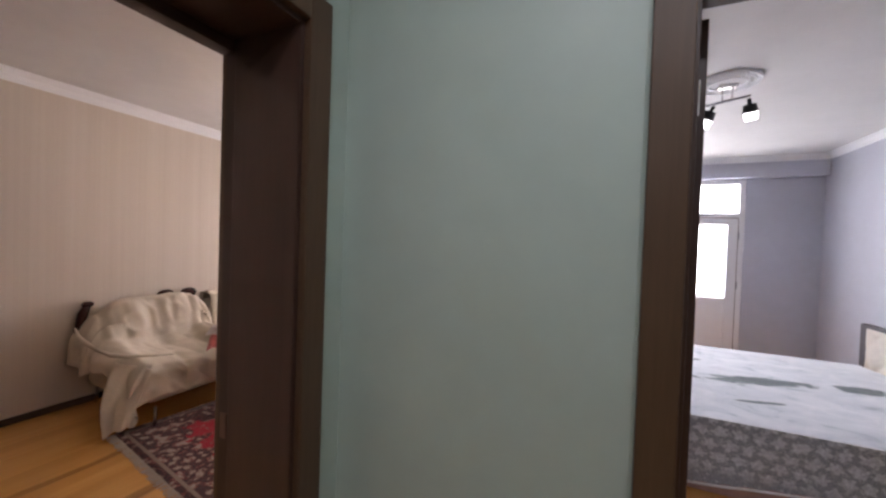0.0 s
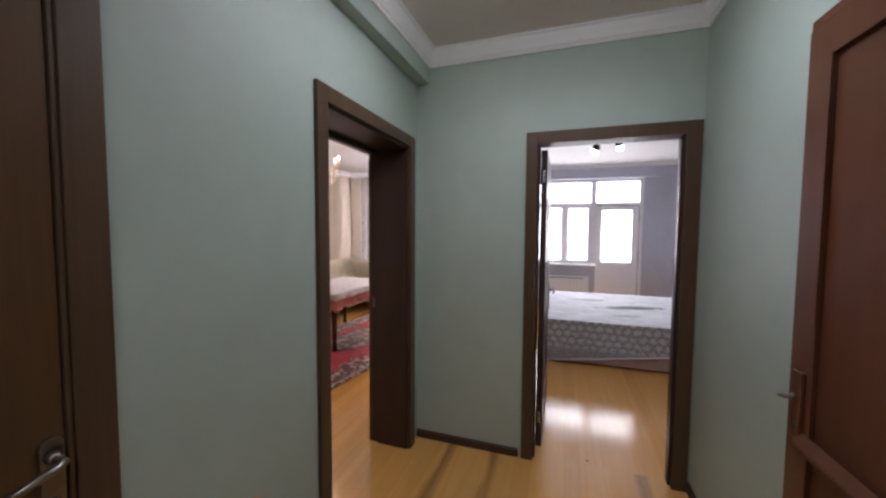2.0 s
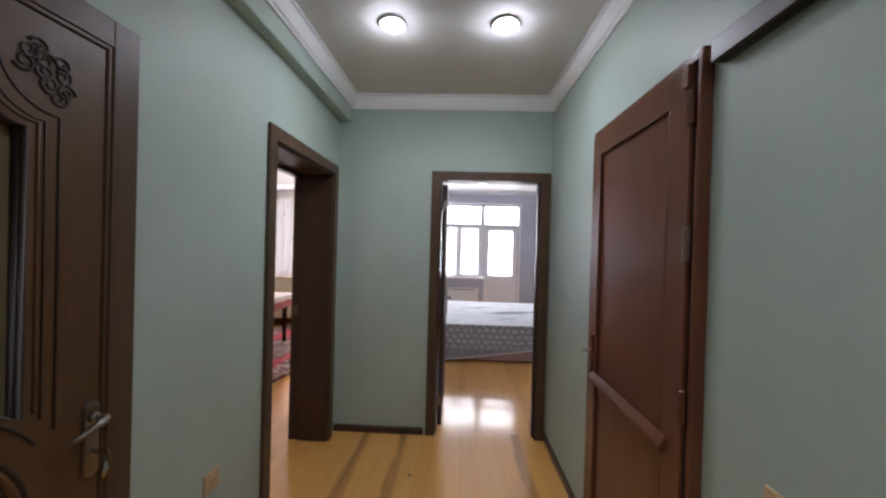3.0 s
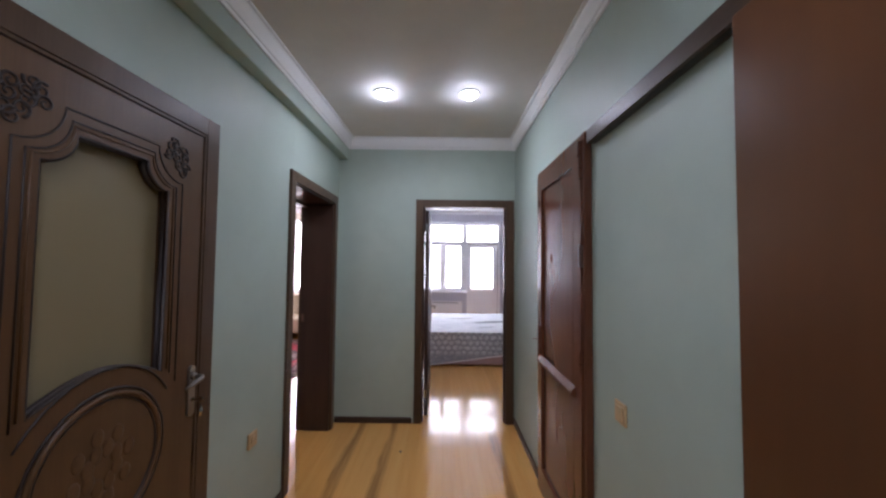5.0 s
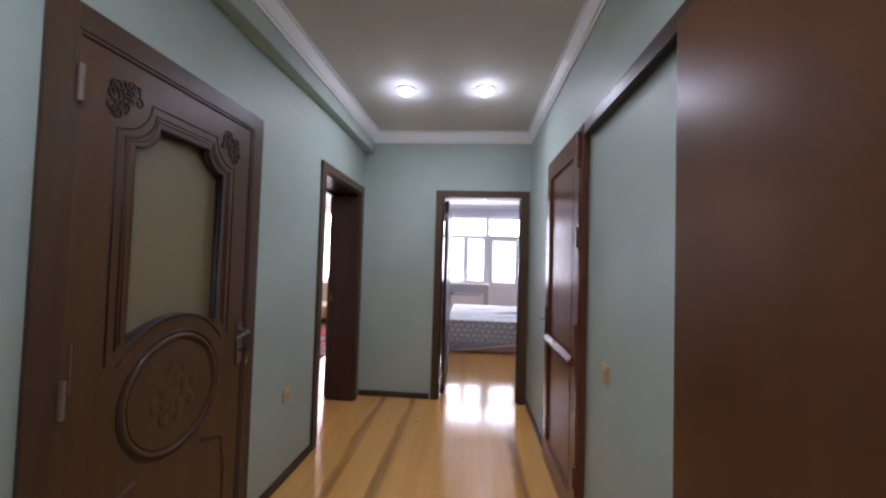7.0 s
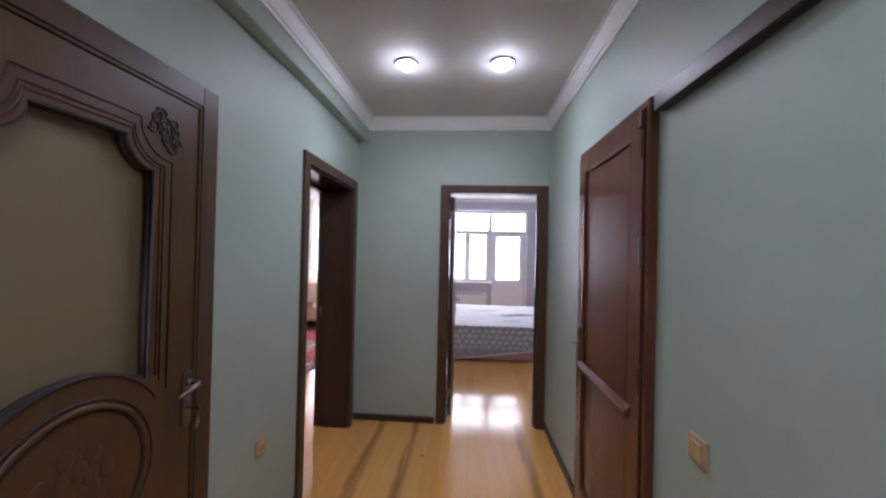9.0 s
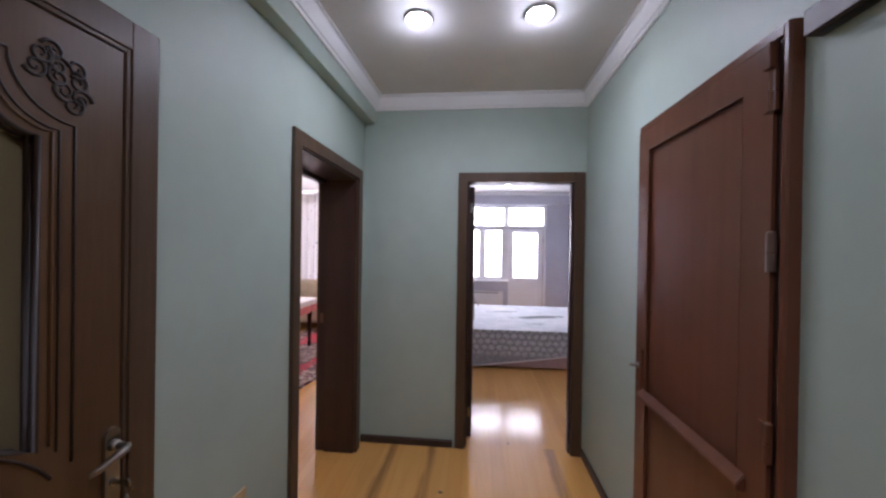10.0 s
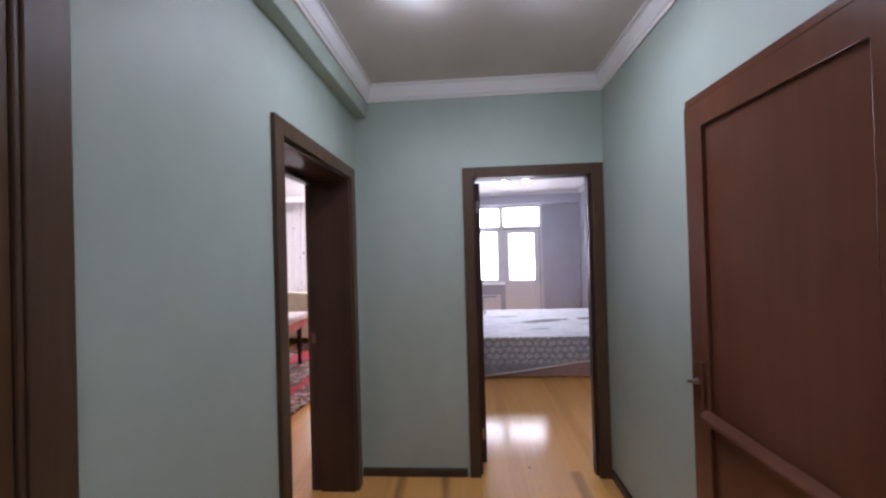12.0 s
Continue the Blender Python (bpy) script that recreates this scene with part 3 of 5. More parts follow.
win = thing("window_1", (0.7, RY + 0.08, 0), "white plastic bedroom window with a balcony door", "window", kind="structure")
wy0, wy1 = RY + 0.03, RY + 0.10
bm = bmesh.new()
X0, X1, ZT, ZTR, ZS = BWIN[0], BWIN[1], BWIN[3], 1.99, 0.88
box(bm, X0, X0 + 0.05, wy0, wy1, ZS, ZT), box(bm, X1 - 0.06, X1, wy0, wy1, 0, ZT)
box(bm, X0 + 0.05, X1 - 0.06, wy0, wy1, ZT - 0.06, ZT)
box(bm, 0.850, 0.945, wy0, wy1, ZS, ZT - 0.06)
box(bm, X0 + 0.05, 0.850, wy0, wy1, ZTR - 0.01, ZTR + 0.055), box(bm, 0.945, X1 - 0.06, wy0, wy1, ZTR, ZTR + 0.055)
box(bm, X0 + 0.05, 0.850, wy0, wy1, ZS - 0.02, ZS + 0.012), box(bm, 0.350, 0.410, wy0, wy1, ZS + 0.012, ZTR - 0.01)
part("window_frame", bm, M["pvc"], win)
pane(win, X0 + 0.05, 0.850, RY + 0.07, ZTR + 0.055, ZT - 0.06)
pane(win, 0.945, X1 - 0.06, RY + 0.07, ZTR + 0.055, ZT - 0.06)
fixed = part("sash", framed(bmesh.new(), X0 + 0.052, 0.348, ZS + 0.014, ZTR - 0.012, wy0 + 0.004, wy1 - 0.012, 0.034), M["pvc"], win)
pane(fixed, X0 + 0.086, 0.314, RY + 0.06, ZS + 0.048, ZTR - 0.046)
sash = part("sash", framed(bmesh.new(), 0.412, 0.848, ZS + 0.014, ZTR - 0.012, wy0 - 0.012, wy1 - 0.01, 0.046), M["pvc"], win)
pane(sash, 0.458, 0.802, RY + 0.06, ZS + 0.060, ZTR - 0.058)
part("sash_handle", tube(boxed(0.820, 0.837, wy0 - 0.020, wy0 - 0.012, 1.30, 1.37, bevel=0.003), [(0.828, wy0 - 0.02, 1.34), (0.828, wy0 - 0.038, 1.34), (0.828, wy0 - 0.040, 1.24)], 0.007), M["pvc"], sash)
part("window_sill", boxed(X0 - 0.04, 0.90, RY - 0.14, RY + 0.03, 0.845, 0.875, bevel=0.006), M["pvc"], win)
bm = bmesh.new()
box(bm, 0.947, 1.050, wy0 - 0.014, wy1 - 0.01, 0.03, ZTR - 0.012, 0.004), box(bm, 1.560, X1 - 0.068, wy0 - 0.014, wy1 - 0.01, 0.03, ZTR - 0.012, 0.004)
box(bm, 1.050, 1.560, wy0 - 0.014, wy1 - 0.01, ZTR - 0.095, ZTR - 0.012, 0.004), box(bm, 1.050, 1.560, wy0 - 0.014, wy1 - 0.01, 0.03, 0.12, 0.004)
leaf = part("balcony_door", bm, M["pvc"], win, "white plastic balcony door")
part("door_panel", boxed(1.050, 1.560, wy0, wy1 - 0.02, 0.12, 0.84, bevel=0.008), M["pvc"], leaf)
part("door_rail", boxed(1.050, 1.560, wy0 - 0.012, wy1 - 0.012, 0.84, 0.925, bevel=0.004), M["pvc"], leaf)
pane(leaf, 1.050, 1.560, RY + 0.06, 0.925, ZTR - 0.095)
bm = boxed(0.965, 0.99, wy0 - 0.03, wy0 - 0.014, 0.98, 1.14, bevel=0.004)
tube(bm, [(0.977, wy0 - 0.03, 1.08), (0.977, wy0 - 0.05, 1.08), (0.977, wy0 - 0.052, 0.99)], 0.008)
part("handle", bm, M["pvc"], leaf)
# shade in the gaps beside and above the balcony door, drawn as dark strips
part("gasket", boxed(X1 - 0.068, X1 - 0.060, wy0 - 0.004, wy0 + 0.003, 0.05, ZTR - 0.012), M["worn"], leaf, "dark strip painted as the shaded door gap")
part("gasket", boxed(0.947, X1 - 0.068, wy0 - 0.004, wy0 + 0.003, ZTR - 0.012, ZTR), M["worn"], leaf, "dark strip painted as the shaded door gap")
for z in (0.25, 1.1, 1.75):
    part("hinge", cyl(bmesh.new(), (X1 - 0.062, wy0 - 0.014, z - 0.045), 0.008, 0.008, 0.09, segs=10), M["edge"], leaf, "dark hinge barrel")
part("infill", boxed(X0, 0.944, RY + 0.0, RY + 0.19, 0, 0.845), M["bedroom"], win, "lilac grey wall under the sill")

win = thing("window_2", (-2.7, LRY + 0.08, 0.87), "white plastic living room window behind curtains", "window", kind="structure")
bm = framed(bmesh.new(), LWIN[0], LWIN[1], LWIN[2], LWIN[3], (LRY + 0.03), (LRY + 0.10), 0.06)
for mx in (-2.95, -2.3):
    box(bm, mx - 0.04, mx + 0.04, (LRY + 0.03), (LRY + 0.10), LWIN[2] + 0.06, LWIN[3] - 0.06)
box(bm, LWIN[0] + 0.06, LWIN[1] - 0.06, (LRY + 0.03) + 0.003, (LRY + 0.10) - 0.003, 2.02, 2.07)
part("window_frame", bm, M["pvc"], win)
for a, b in ((LWIN[0] + 0.06, -2.99), (-2.91, -2.34), (-2.26, LWIN[1] - 0.06)):
    pane(win, a, b, LRY + 0.07, LWIN[2] + 0.06, 2.02)
    pane(win, a, b, LRY + 0.07, 2.07, LWIN[3] - 0.06)
part("window_sill", boxed(LWIN[0] - 0.04, LWIN[1] + 0.04, LRY - 0.12, LRY + 0.03, 0.845, 0.872, bevel=0.005), M["pvc"], win)

structure("backdrop", boxed(-16, 14, 12.0, 12.1, -8, 14), M["outside"], "bright hazy sky outside the windows", "sky")

# ---------- door frames ----------


def casing_y(door, x_face, proud, y0, y1, top, w=0.072, mitre=0.0):
    """Flat casing round a doorway in a wall along y; y0 and y1 are the clear edges."""
    a, b = sorted((x_face, x_face + proud))
    part("casing", boxed(a, b, y0 - w, y0, 0, top + w, bevel=0.003), M["casing"], door)
    part("casing", boxed(a, b, y1, y1 + w, 0, top + w, bevel=0.003), M["casing"], door)
    part("casing", boxed(a, b, y0, y1, top, top + w, bevel=0.003), M["casing"], door)


SKEW[0] = 0.008
d = thing("door_1", (XL, 0.32, 0), "dark brown wooden doorway to the living room, open", "doorway", kind="structure")
casing_y(d, XL - 0.025, 0.045, -0.115, 0.750, 2.060)
casing_y(d, LX1, -0.018, -0.115, 0.750, 2.060)
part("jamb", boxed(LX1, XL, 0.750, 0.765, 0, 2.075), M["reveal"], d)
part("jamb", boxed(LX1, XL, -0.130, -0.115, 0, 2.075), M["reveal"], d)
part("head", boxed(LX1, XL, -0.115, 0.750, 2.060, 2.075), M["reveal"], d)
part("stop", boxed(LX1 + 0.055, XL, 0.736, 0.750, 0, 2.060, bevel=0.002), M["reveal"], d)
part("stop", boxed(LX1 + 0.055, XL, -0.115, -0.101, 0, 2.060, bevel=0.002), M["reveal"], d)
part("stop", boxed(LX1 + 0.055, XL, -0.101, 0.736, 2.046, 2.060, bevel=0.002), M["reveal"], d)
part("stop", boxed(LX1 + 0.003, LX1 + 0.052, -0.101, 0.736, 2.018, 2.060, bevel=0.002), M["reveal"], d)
part("strike_plate", boxed(LX1 + 0.008, LX1 + 0.032, 0.7478, 0.750, 0.97, 1.04), M["worn"], d, "small worn strike plate")


SKEW[0] = 0.0


def lever(bm, x, y, z, out, along, h=0.2, reach=1.0):
    """Lever handle on a long plate; out is -1 or 1 along x, along -1 or 1 along y."""
    box(bm, *sorted((x, x + out * 0.008)), y - 0.021, y + 0.021, z - h * 0.72, z + h * 0.28, bevel=0.003)
    cyl(bm, (x, y, z), 0.011, 0.009, 0.048, pose(0, 0, 0, 0, 90 * out), 14)
    pts = [(x + out * 0.045, y, z), (x + out * 0.052, y + along * 0.02, z + 0.002), (x + out * 0.052, y + along * 0.05 * reach, z + 0.004), (x + out * 0.048, y + along * 0.085 * reach, z - 0.006), (x + out * 0.044, y + along * 0.10 * reach, z - 0.012)]
    tube(bm, pts, [0.009, 0.010, 0.009, 0.008, 0.006], 10)
    return bm


d = thing("door_2", (0.59, YE, 0), "dark brown bedroom doorway with its door swung open", "door", kind="structure")
for x0, x1 in ((0.118, 0.19), (0.99, 1.068)):
    part("casing", boxed(x0, x1, YE - 0.018, YE, 0, 2.132, bevel=0.003), M["casing"], d)
part("casing", boxed(0.19, 0.99, YE - 0.018, YE, 2.06, 2.132, bevel=0.003), M["casing"], d)
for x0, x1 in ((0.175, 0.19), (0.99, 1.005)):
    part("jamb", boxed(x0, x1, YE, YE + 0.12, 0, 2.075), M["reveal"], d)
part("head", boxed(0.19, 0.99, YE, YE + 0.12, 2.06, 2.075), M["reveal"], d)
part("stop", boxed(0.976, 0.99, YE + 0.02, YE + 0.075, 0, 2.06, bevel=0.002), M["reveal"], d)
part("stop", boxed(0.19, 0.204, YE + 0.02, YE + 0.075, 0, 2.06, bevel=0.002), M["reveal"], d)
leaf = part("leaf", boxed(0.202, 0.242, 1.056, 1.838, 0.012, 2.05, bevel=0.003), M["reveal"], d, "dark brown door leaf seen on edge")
bm = bmesh.new()
lever(bm, 0.242, 1.778, 1.0, 1, -1, 0.24, 1.15)
part("handle", bm, M["nickel"], leaf, "nickel lever handle")
for z in (0.22, 1.875):
    bm = boxed(0.212, 0.230, 1.052, 1.056, z - 0.04, z + 0.04)
    cyl(bm, (0.197, 1.046, z - 0.04), 0.006, 0.006, 0.08, segs=10)
    hinge = part("hinge", bm, M["chrome"], leaf, "bright steel hinge")
    for dz in (-0.026, 0.0, 0.026):
        part("screw", cyl(bmesh.new(), (0.221, 1.0535, z + dz), 0.004, 0.004, 0.002, pose(0, 0, 0, 90), 10), M["black"], hinge)
SKEW[0] = 0.022
# ---------- glazed door in the hall's left wall ----------
d = thing("door_3", (XL, -1.41, 0), "closed carved brown door with amber glass panel", "door", kind="structure")
casing_y(d, XL, 0.014, -1.787, -0.970, 2.066, 0.078)
part("jamb", boxed(-0.78, XL, -0.970, -0.955, 0, 2.075), M["casing"], d)
part("jamb", boxed(-0.78, XL, -1.805, -1.787, 0, 2.075), M["casing"], d)
part("head", boxed(-0.78, XL, -1.787, -0.970, 2.066, 2.079), M["casing"], d)
part("stop", boxed(-0.660, -0.622, -0.982, -0.971, 0, 2.066, bevel=0.003), M["casing"], d)
part("stop", boxed(-0.660, -0.622, -1.786, -1.776, 0, 2.066, bevel=0.003), M["casing"], d)
part("stop", boxed(-0.660, -0.622, -1.776, -0.982, 2.054, 2.066, bevel=0.003), M["casing"], d)
LC = -1.376


def arch_loop(half, z_low, z_top, cut, rise, seg=8):
    """Panel outline about the leaf's middle: scooped upper corners and a bottom that bulges up."""
    pts = [(LC - half + 2 * half * k / 14, z_low + rise * math.sin(math.pi * k / 14)) for k in range(15)]
    pts += [(LC + half - cut * math.sin(a), z_top - cut * math.cos(a)) for a in [math.pi / 2 * k / seg for k in range(seg + 1)]]
    left = [(2 * LC - y, z) for y, z in reversed(pts[15:])]
    return pts + left


outer = [(-1.773, 0.01), (-0.985, 0.01), (-0.985, 2.051), (-1.773, 2.051)]
hole = arch_loop(0.217, 1.095, 1.875, 0.095, 0.066)
leaf = part("leaf", plate(bmesh.new(), outer, [hole], -0.682, -0.628), M["leaf"], d, "carved brown door leaf")
part("glass", plate(bmesh.new(), [(-1.62, 1.05), (-1.15, 1.05), (-1.15, 1.88), (-1.62, 1.88)], [], -0.679, -0.673), M["amber"], leaf, "amber frosted glass panel")



def arch_line(half, z_top, cut, foot):
    """The open outline over a panel: up one side, round the scooped corners, down the other."""
    top = arch_loop(half, 1.0, z_top, cut, 0.0)[15:]
    return [(LC + half, foot)] + top + [(LC - half, foot)]


def strip(name, line, r, material, x=-0.627, closed=False):
    return part(name, tube(bmesh.new(), [(x, y, z) for y, z in line], r, 6, closed), material, leaf, smooth=True)


# the rebate's shadow round the glass, put in as two dark tubes
part("glazing_rebate", tube(bmesh.new(), [(-0.636, y, z) for y, z in hole], 0.0085, 6, True), M["groove"], leaf, "dark tube painted as rebate shade round the glass", True)
part("glazing_rebate", tube(bmesh.new(), [(-0.654, y, z) for y, z in hole], 0.0105, 6, True), M["groove"], leaf, "dark tube painted as rebate shade round the glass", True)
strip("moulding", arch_line(0.236, 1.895, 0.102, 1.10), 0.0035, M["leaf"])
# grooves are drawn as thin dark strips on the leaf's face
strip("groove", arch_line(0.250, 1.909, 0.108, 1.08), 0.0026, M["groove"])
strip("groove", arch_line(0.280, 1.940, 0.120, 1.04), 0.0030, M["groove"])
OZ = 0.86
arc = [(LC + 0.285 * math.sin(a), OZ + 0.305 * math.cos(a)) for a in [-1.0 + 2.0 * k / 24 for k in range(25)]]
strip("arc_groove", arc, 0.004, M["groove"])
oval = [(LC + 0.212 * math.sin(k * math.tau / 40), OZ + 0.222 * math.cos(k * math.tau / 40)) for k in range(40)]
strip("oval_moulding", oval, 0.010, M["leaf"], closed=True)
strip("groove", [(LC + (y - LC) * 1.08, OZ + (z - OZ) * 1.08) for y, z in oval], 0.0048, M["groove"], closed=True)
strip("groove", [(LC + (y - LC) * 0.93, OZ + (z - OZ) * 0.93) for y, z in oval], 0.0030, M["groove"], closed=True)
bm = bmesh.new()
for k in range(8):
    a = k * math.tau / 8
    for r in (0.05, 0.09):
        ball(bm, (-0.627, LC + r * math.sin(a + r * 6), OZ + r * 1.15 * math.cos(a + r * 6)), 0.026, 0.09, 0.8, 1.1, 10)
part("carved_rosette", bm, M["leaf"], leaf, smooth=True)
bm = bmesh.new()
for s in (-1, 1):
    tube(bm, [(-0.626, LC + s * 0.30, 0.14), (-0.626, LC + s * 0.30, 0.42), (-0.626, LC + s * 0.27, 0.56), (-0.626, LC + s * 0.15, 0.60)], 0.007)
tube(bm, [(-0.626, LC - 0.30, 0.14), (-0.626, LC + 0.30, 0.14)], 0.007)
part("lower_moulding", bm, M["leaf"], leaf, smooth=True)


def scroll(bm, y, z, s, turns=1.4, r=0.034, start=0.0, x=-0.626):
    pts = []
    for k in range(18):
        t = k / 17
        a, q = start + s * turns * math.tau * t, r * (1 - 0.8 * t)
        pts.append((x, y + q * math.cos(a), z + q * math.sin(a)))
    return tube(bm, pts, [0.0042 * (1 - 0.5 * k / 17) for k in range(18)], 6)


for s in (-1, 1):
    bm = bmesh.new()
    cy, cz = LC + s * 0.250 - 0.004, 1.916
    for dy, dz, sg, st in ((0.0, 0.034, 1, 0.4), (0.034, 0.008, -1, 2.2), (-0.036, 0.012, 1, 3.6), (0.010, -0.026, -1, 5.0), (-0.028, 0.050, -1, 1.0), (0.040, -0.034, 1, 0.0), (0.0, 0.004, 1, 1.8), (0.030, 0.044, 1, 4.2), (-0.010, 0.066, -1, 2.8), (0.026, -0.058, -1, 1.2)):
        scroll(bm, cy + s * dy * 1.15, cz + dz * 0.85, sg * s, start=st, r=0.023)
    part("carved_scroll", bm, M["groove"], leaf, "dark carved scroll ornament", smooth=True)
HY = -1.008
bm = boxed(-0.628, -0.620, HY - 0.020, HY + 0.020, 0.885, 1.055, bevel=0.003)
cyl(bm, (-0.628, HY, 1.055), 0.020, 0.019, 0.008, pose(0, 0, 0, 0, 90), 20), cyl(bm, (-0.628, HY, 0.885), 0.020, 0.019, 0.008, pose(0, 0, 0, 0, 90), 20)
plate_part = part("handle_plate", bm, M["nickel"], leaf, "tarnished nickel handle plate with rounded ends")
bm = cyl(bmesh.new(), (-0.620, HY, 1.030), 0.015, 0.011, 0.016, pose(0, 0, 0, 0, 90), 16)
tube(bm, [(-0.606, HY, 1.030), (-0.580, HY, 1.030), (-0.572, HY - 0.012, 1.029), (-0.570, HY - 0.035, 1.024), (-0.574, HY - 0.065, 1.012), (-0.582, HY - 0.088, 1.006)], [0.009, 0.009, 0.010, 0.010, 0.008, 0.006], 12)
part("lever", bm, M["nickel"], leaf, "tarnished nickel lever", True)
bm = cyl(bmesh.new(), (-0.622, HY, 0.935), 0.010, 0.009, 0.008, pose(0, 0, 0, 0, 90), 14)
box(bm, -0.614, -0.586, HY - 0.002, HY + 0.002, 0.930, 0.940), ball(bm, (-0.580, HY, 0.934), 0.013, 0.9, 0.25, 1)
part("key", bm, M["chrome"], leaf, "steel key left in the lock")
bm = tube(bmesh.new(), [(-0.578 + 0.011 * math.cos(k * math.tau / 16), HY + 0.003, 0.920 + 0.011 * math.sin(k * math.tau / 16)) for k in range(16)], 0.0014, 6, True)
tube(bm, [(-0.579, HY - 0.002, 0.910), (-0.580, HY - 0.005, 0.888), (-0.580, HY - 0.007, 0.868)], [0.003, 0.011, 0.005])
part("key_ring", bm, M["chrome"], leaf, "steel ring with a second key")
for z in (0.26, 0.98, 1.905):
    bm = cyl(bmesh.new(), (-0.614, -1.780, z - 0.055), 0.008, 0.008, 0.11, segs=10)
    part("hinge", bm, M["hinge"], leaf, "steel hinge pin")

bm = boxed(-0.628, -0.6265, -1.753, -1.750, 0.985, 1.135)
part("chipped_edge", bm, M["hinge"], leaf, "strip of chipped paint")

SKEW[0] = 0.0
# ---------- panelled door and sliding panel on the right wall ----------
d = thing("door_4", (XR, -0.41, 0), "closed glossy red-brown panelled door", "door", kind="structure")
fx = 1.046
bm = bmesh.new()
Y0, Y1 = -0.812, -0.028
PANELS = ((0.900, 2.016), (0.17, 0.852))
plate(bm, [(Y0, 0.012), (Y1, 0.012), (Y1, 2.116), (Y0, 2.116)], [[(-0.703, a), (-0.127, a), (-0.127, b), (-0.703, b)] for a, b in PANELS], fx, 1.074)
leaf = part("leaf", bm, M["oldleaf"], d)
for z0, z1 in PANELS:
    part("panel", boxed(fx + 0.014, 1.072, -0.725, -0.105, z0 - 0.02, z1 + 0.02), M["oldleaf"], leaf)
    rim = [(fx + 0.001, y, z) for y, z in ((-0.703, z0), (-0.703, (z0 + z1) / 2), (-0.703, z1), (-0.415, z1), (-0.127, z1), (-0.127, (z0 + z1) / 2), (-0.127, z0), (-0.415, z0))]
    # thin bead added along the recess edge to catch highlights
    part("worn_edge", tube(bmesh.new(), rim, 0.0024, 6, True), M["oldleaf"], leaf, smooth=True)
bm = bmesh.new()
ra = [bm.verts.new(p) for p in ((fx, -0.742, 0.858), (fx - 0.026, -0.742, 0.866), (fx - 0.026, -0.742, 0.884), (fx, -0.742, 0.914))]
rb = [bm.verts.new((v.co.x, -0.100, v.co.z)) for v in ra]
for k in range(4):
    bm.faces.new((ra[k], ra[(k + 1) % 4], rb[(k + 1) % 4], rb[k]))
bm.faces.new(ra), bm.faces.new(rb)
bmesh.ops.bevel(bm, geom=bm.edges[:], offset=0.003, segments=2, affect="EDGES")
part("rail_moulding", bm, M["oldleaf"], leaf, "sloping middle rail")
lock = part("lock_case", boxed(fx - 0.012, fx, -0.106, -0.060, 0.885, 1.095, bevel=0.004), M["oldleaf"], leaf, "painted-over lock case")
bm = cyl(bmesh.new(), (fx - 0.012, -0.080, 1.012), 0.012, 0.010, 0.012, pose(0, 0, 0, 0, -90), 14)
tube(bm, [(fx - 0.022, -0.084, 1.012), (fx - 0.032, -0.083, 1.012), (fx - 0.037, -0.072, 1.010), (fx - 0.036, -0.050, 1.002)], [0.007, 0.007, 0.008, 0.006], 10)
part("handle", bm, M["nickel"], lock, "worn steel lever handle", True)
part("keyhole", cyl(bmesh.new(), (fx - 0.012, -0.083, 0.93), 0.006, 0.006, 0.001, pose(0, 0, 0, 0, -90), 12), M["black"], lock)
for z in (0.32, 1.045, 1.553, 1.980):
    bm = cyl(bmesh.new(), (fx - 0.004, -0.820, z - 0.052), 0.0115, 0.0115, 0.050, segs=14)
    cyl(bm, (fx - 0.004, -0.820, z), 0.0115, 0.0115, 0.052, segs=14)
    ball(bm, (fx - 0.004, -0.820, z + 0.052), 0.010, 1, 1, 0.5)
    hinge = part("hinge", bm, M["worn"] if z == 1.553 else M["oldleaf"], leaf, "bare steel barrel hinge" if z == 1.553 else "painted barrel hinge")
    part("hinge_plate", boxed(fx - 0.005, fx - 0.001, -0.812, -0.786, z - 0.05, z + 0.05, bevel=0.001), M["oldleaf"], hinge)
part("stay_block", boxed(fx - 0.018, fx, -0.822, -0.796, 2.042, 2.112, bevel=0.004), M["oldleaf"], leaf, "painted wooden block over the hinge")
part("frame_head", boxed(fx + 0.003, XR, -0.838, -0.026, 2.119, 2.148, bevel=0.003), M["oldleaf"], d)
# the gap's shade is a solid dark strip between leaf and post
part("rebate", boxed(fx + 0.012, XR, -0.838, -0.812, 0, 2.118), M["reveal"], d, "dark strip standing in for the shaded gap beside the leaf")


def post_at(u, v):
    """A hand-planed post: its edge wanders by a few millimetres."""
    z = 2.146 * v
    w = 0.0035 * noise.noise((0.3, 1.0, z * 2.3)) + 0.0015 * noise.noise((0.0, 4.0, z * 9))
    prof = ((XR, -0.838), (1.054, -0.838), (1.047, -0.841), (1.044, -0.847), (1.045, -0.858), (1.050, -0.863), (XR, -0.864))
    x, y = prof[min(6, round(u * 6))]
    return (x, y + w, z)


bm = sheet(bmesh.new(), 6, 40, post_at)
bm.faces.new([v for v in bm.verts if v.co.z > 2.145])
part("post", bm, M["oldleaf"], d, "uneven brown door post")
part("post", boxed(fx + 0.016, XR, -0.024, 0.004, 0, 2.13, bevel=0.004), M["oldleaf"], d)

d = thing("sliding_door", (1.03, -2.4, 0.0), "plain brown veneered sliding door panel hanging from its rail", "sliding door")
part("panel", boxed(0.998, 1.030, -3.05, -1.778, 0.012, 2.048, bevel=0.002), M["slide"], d)
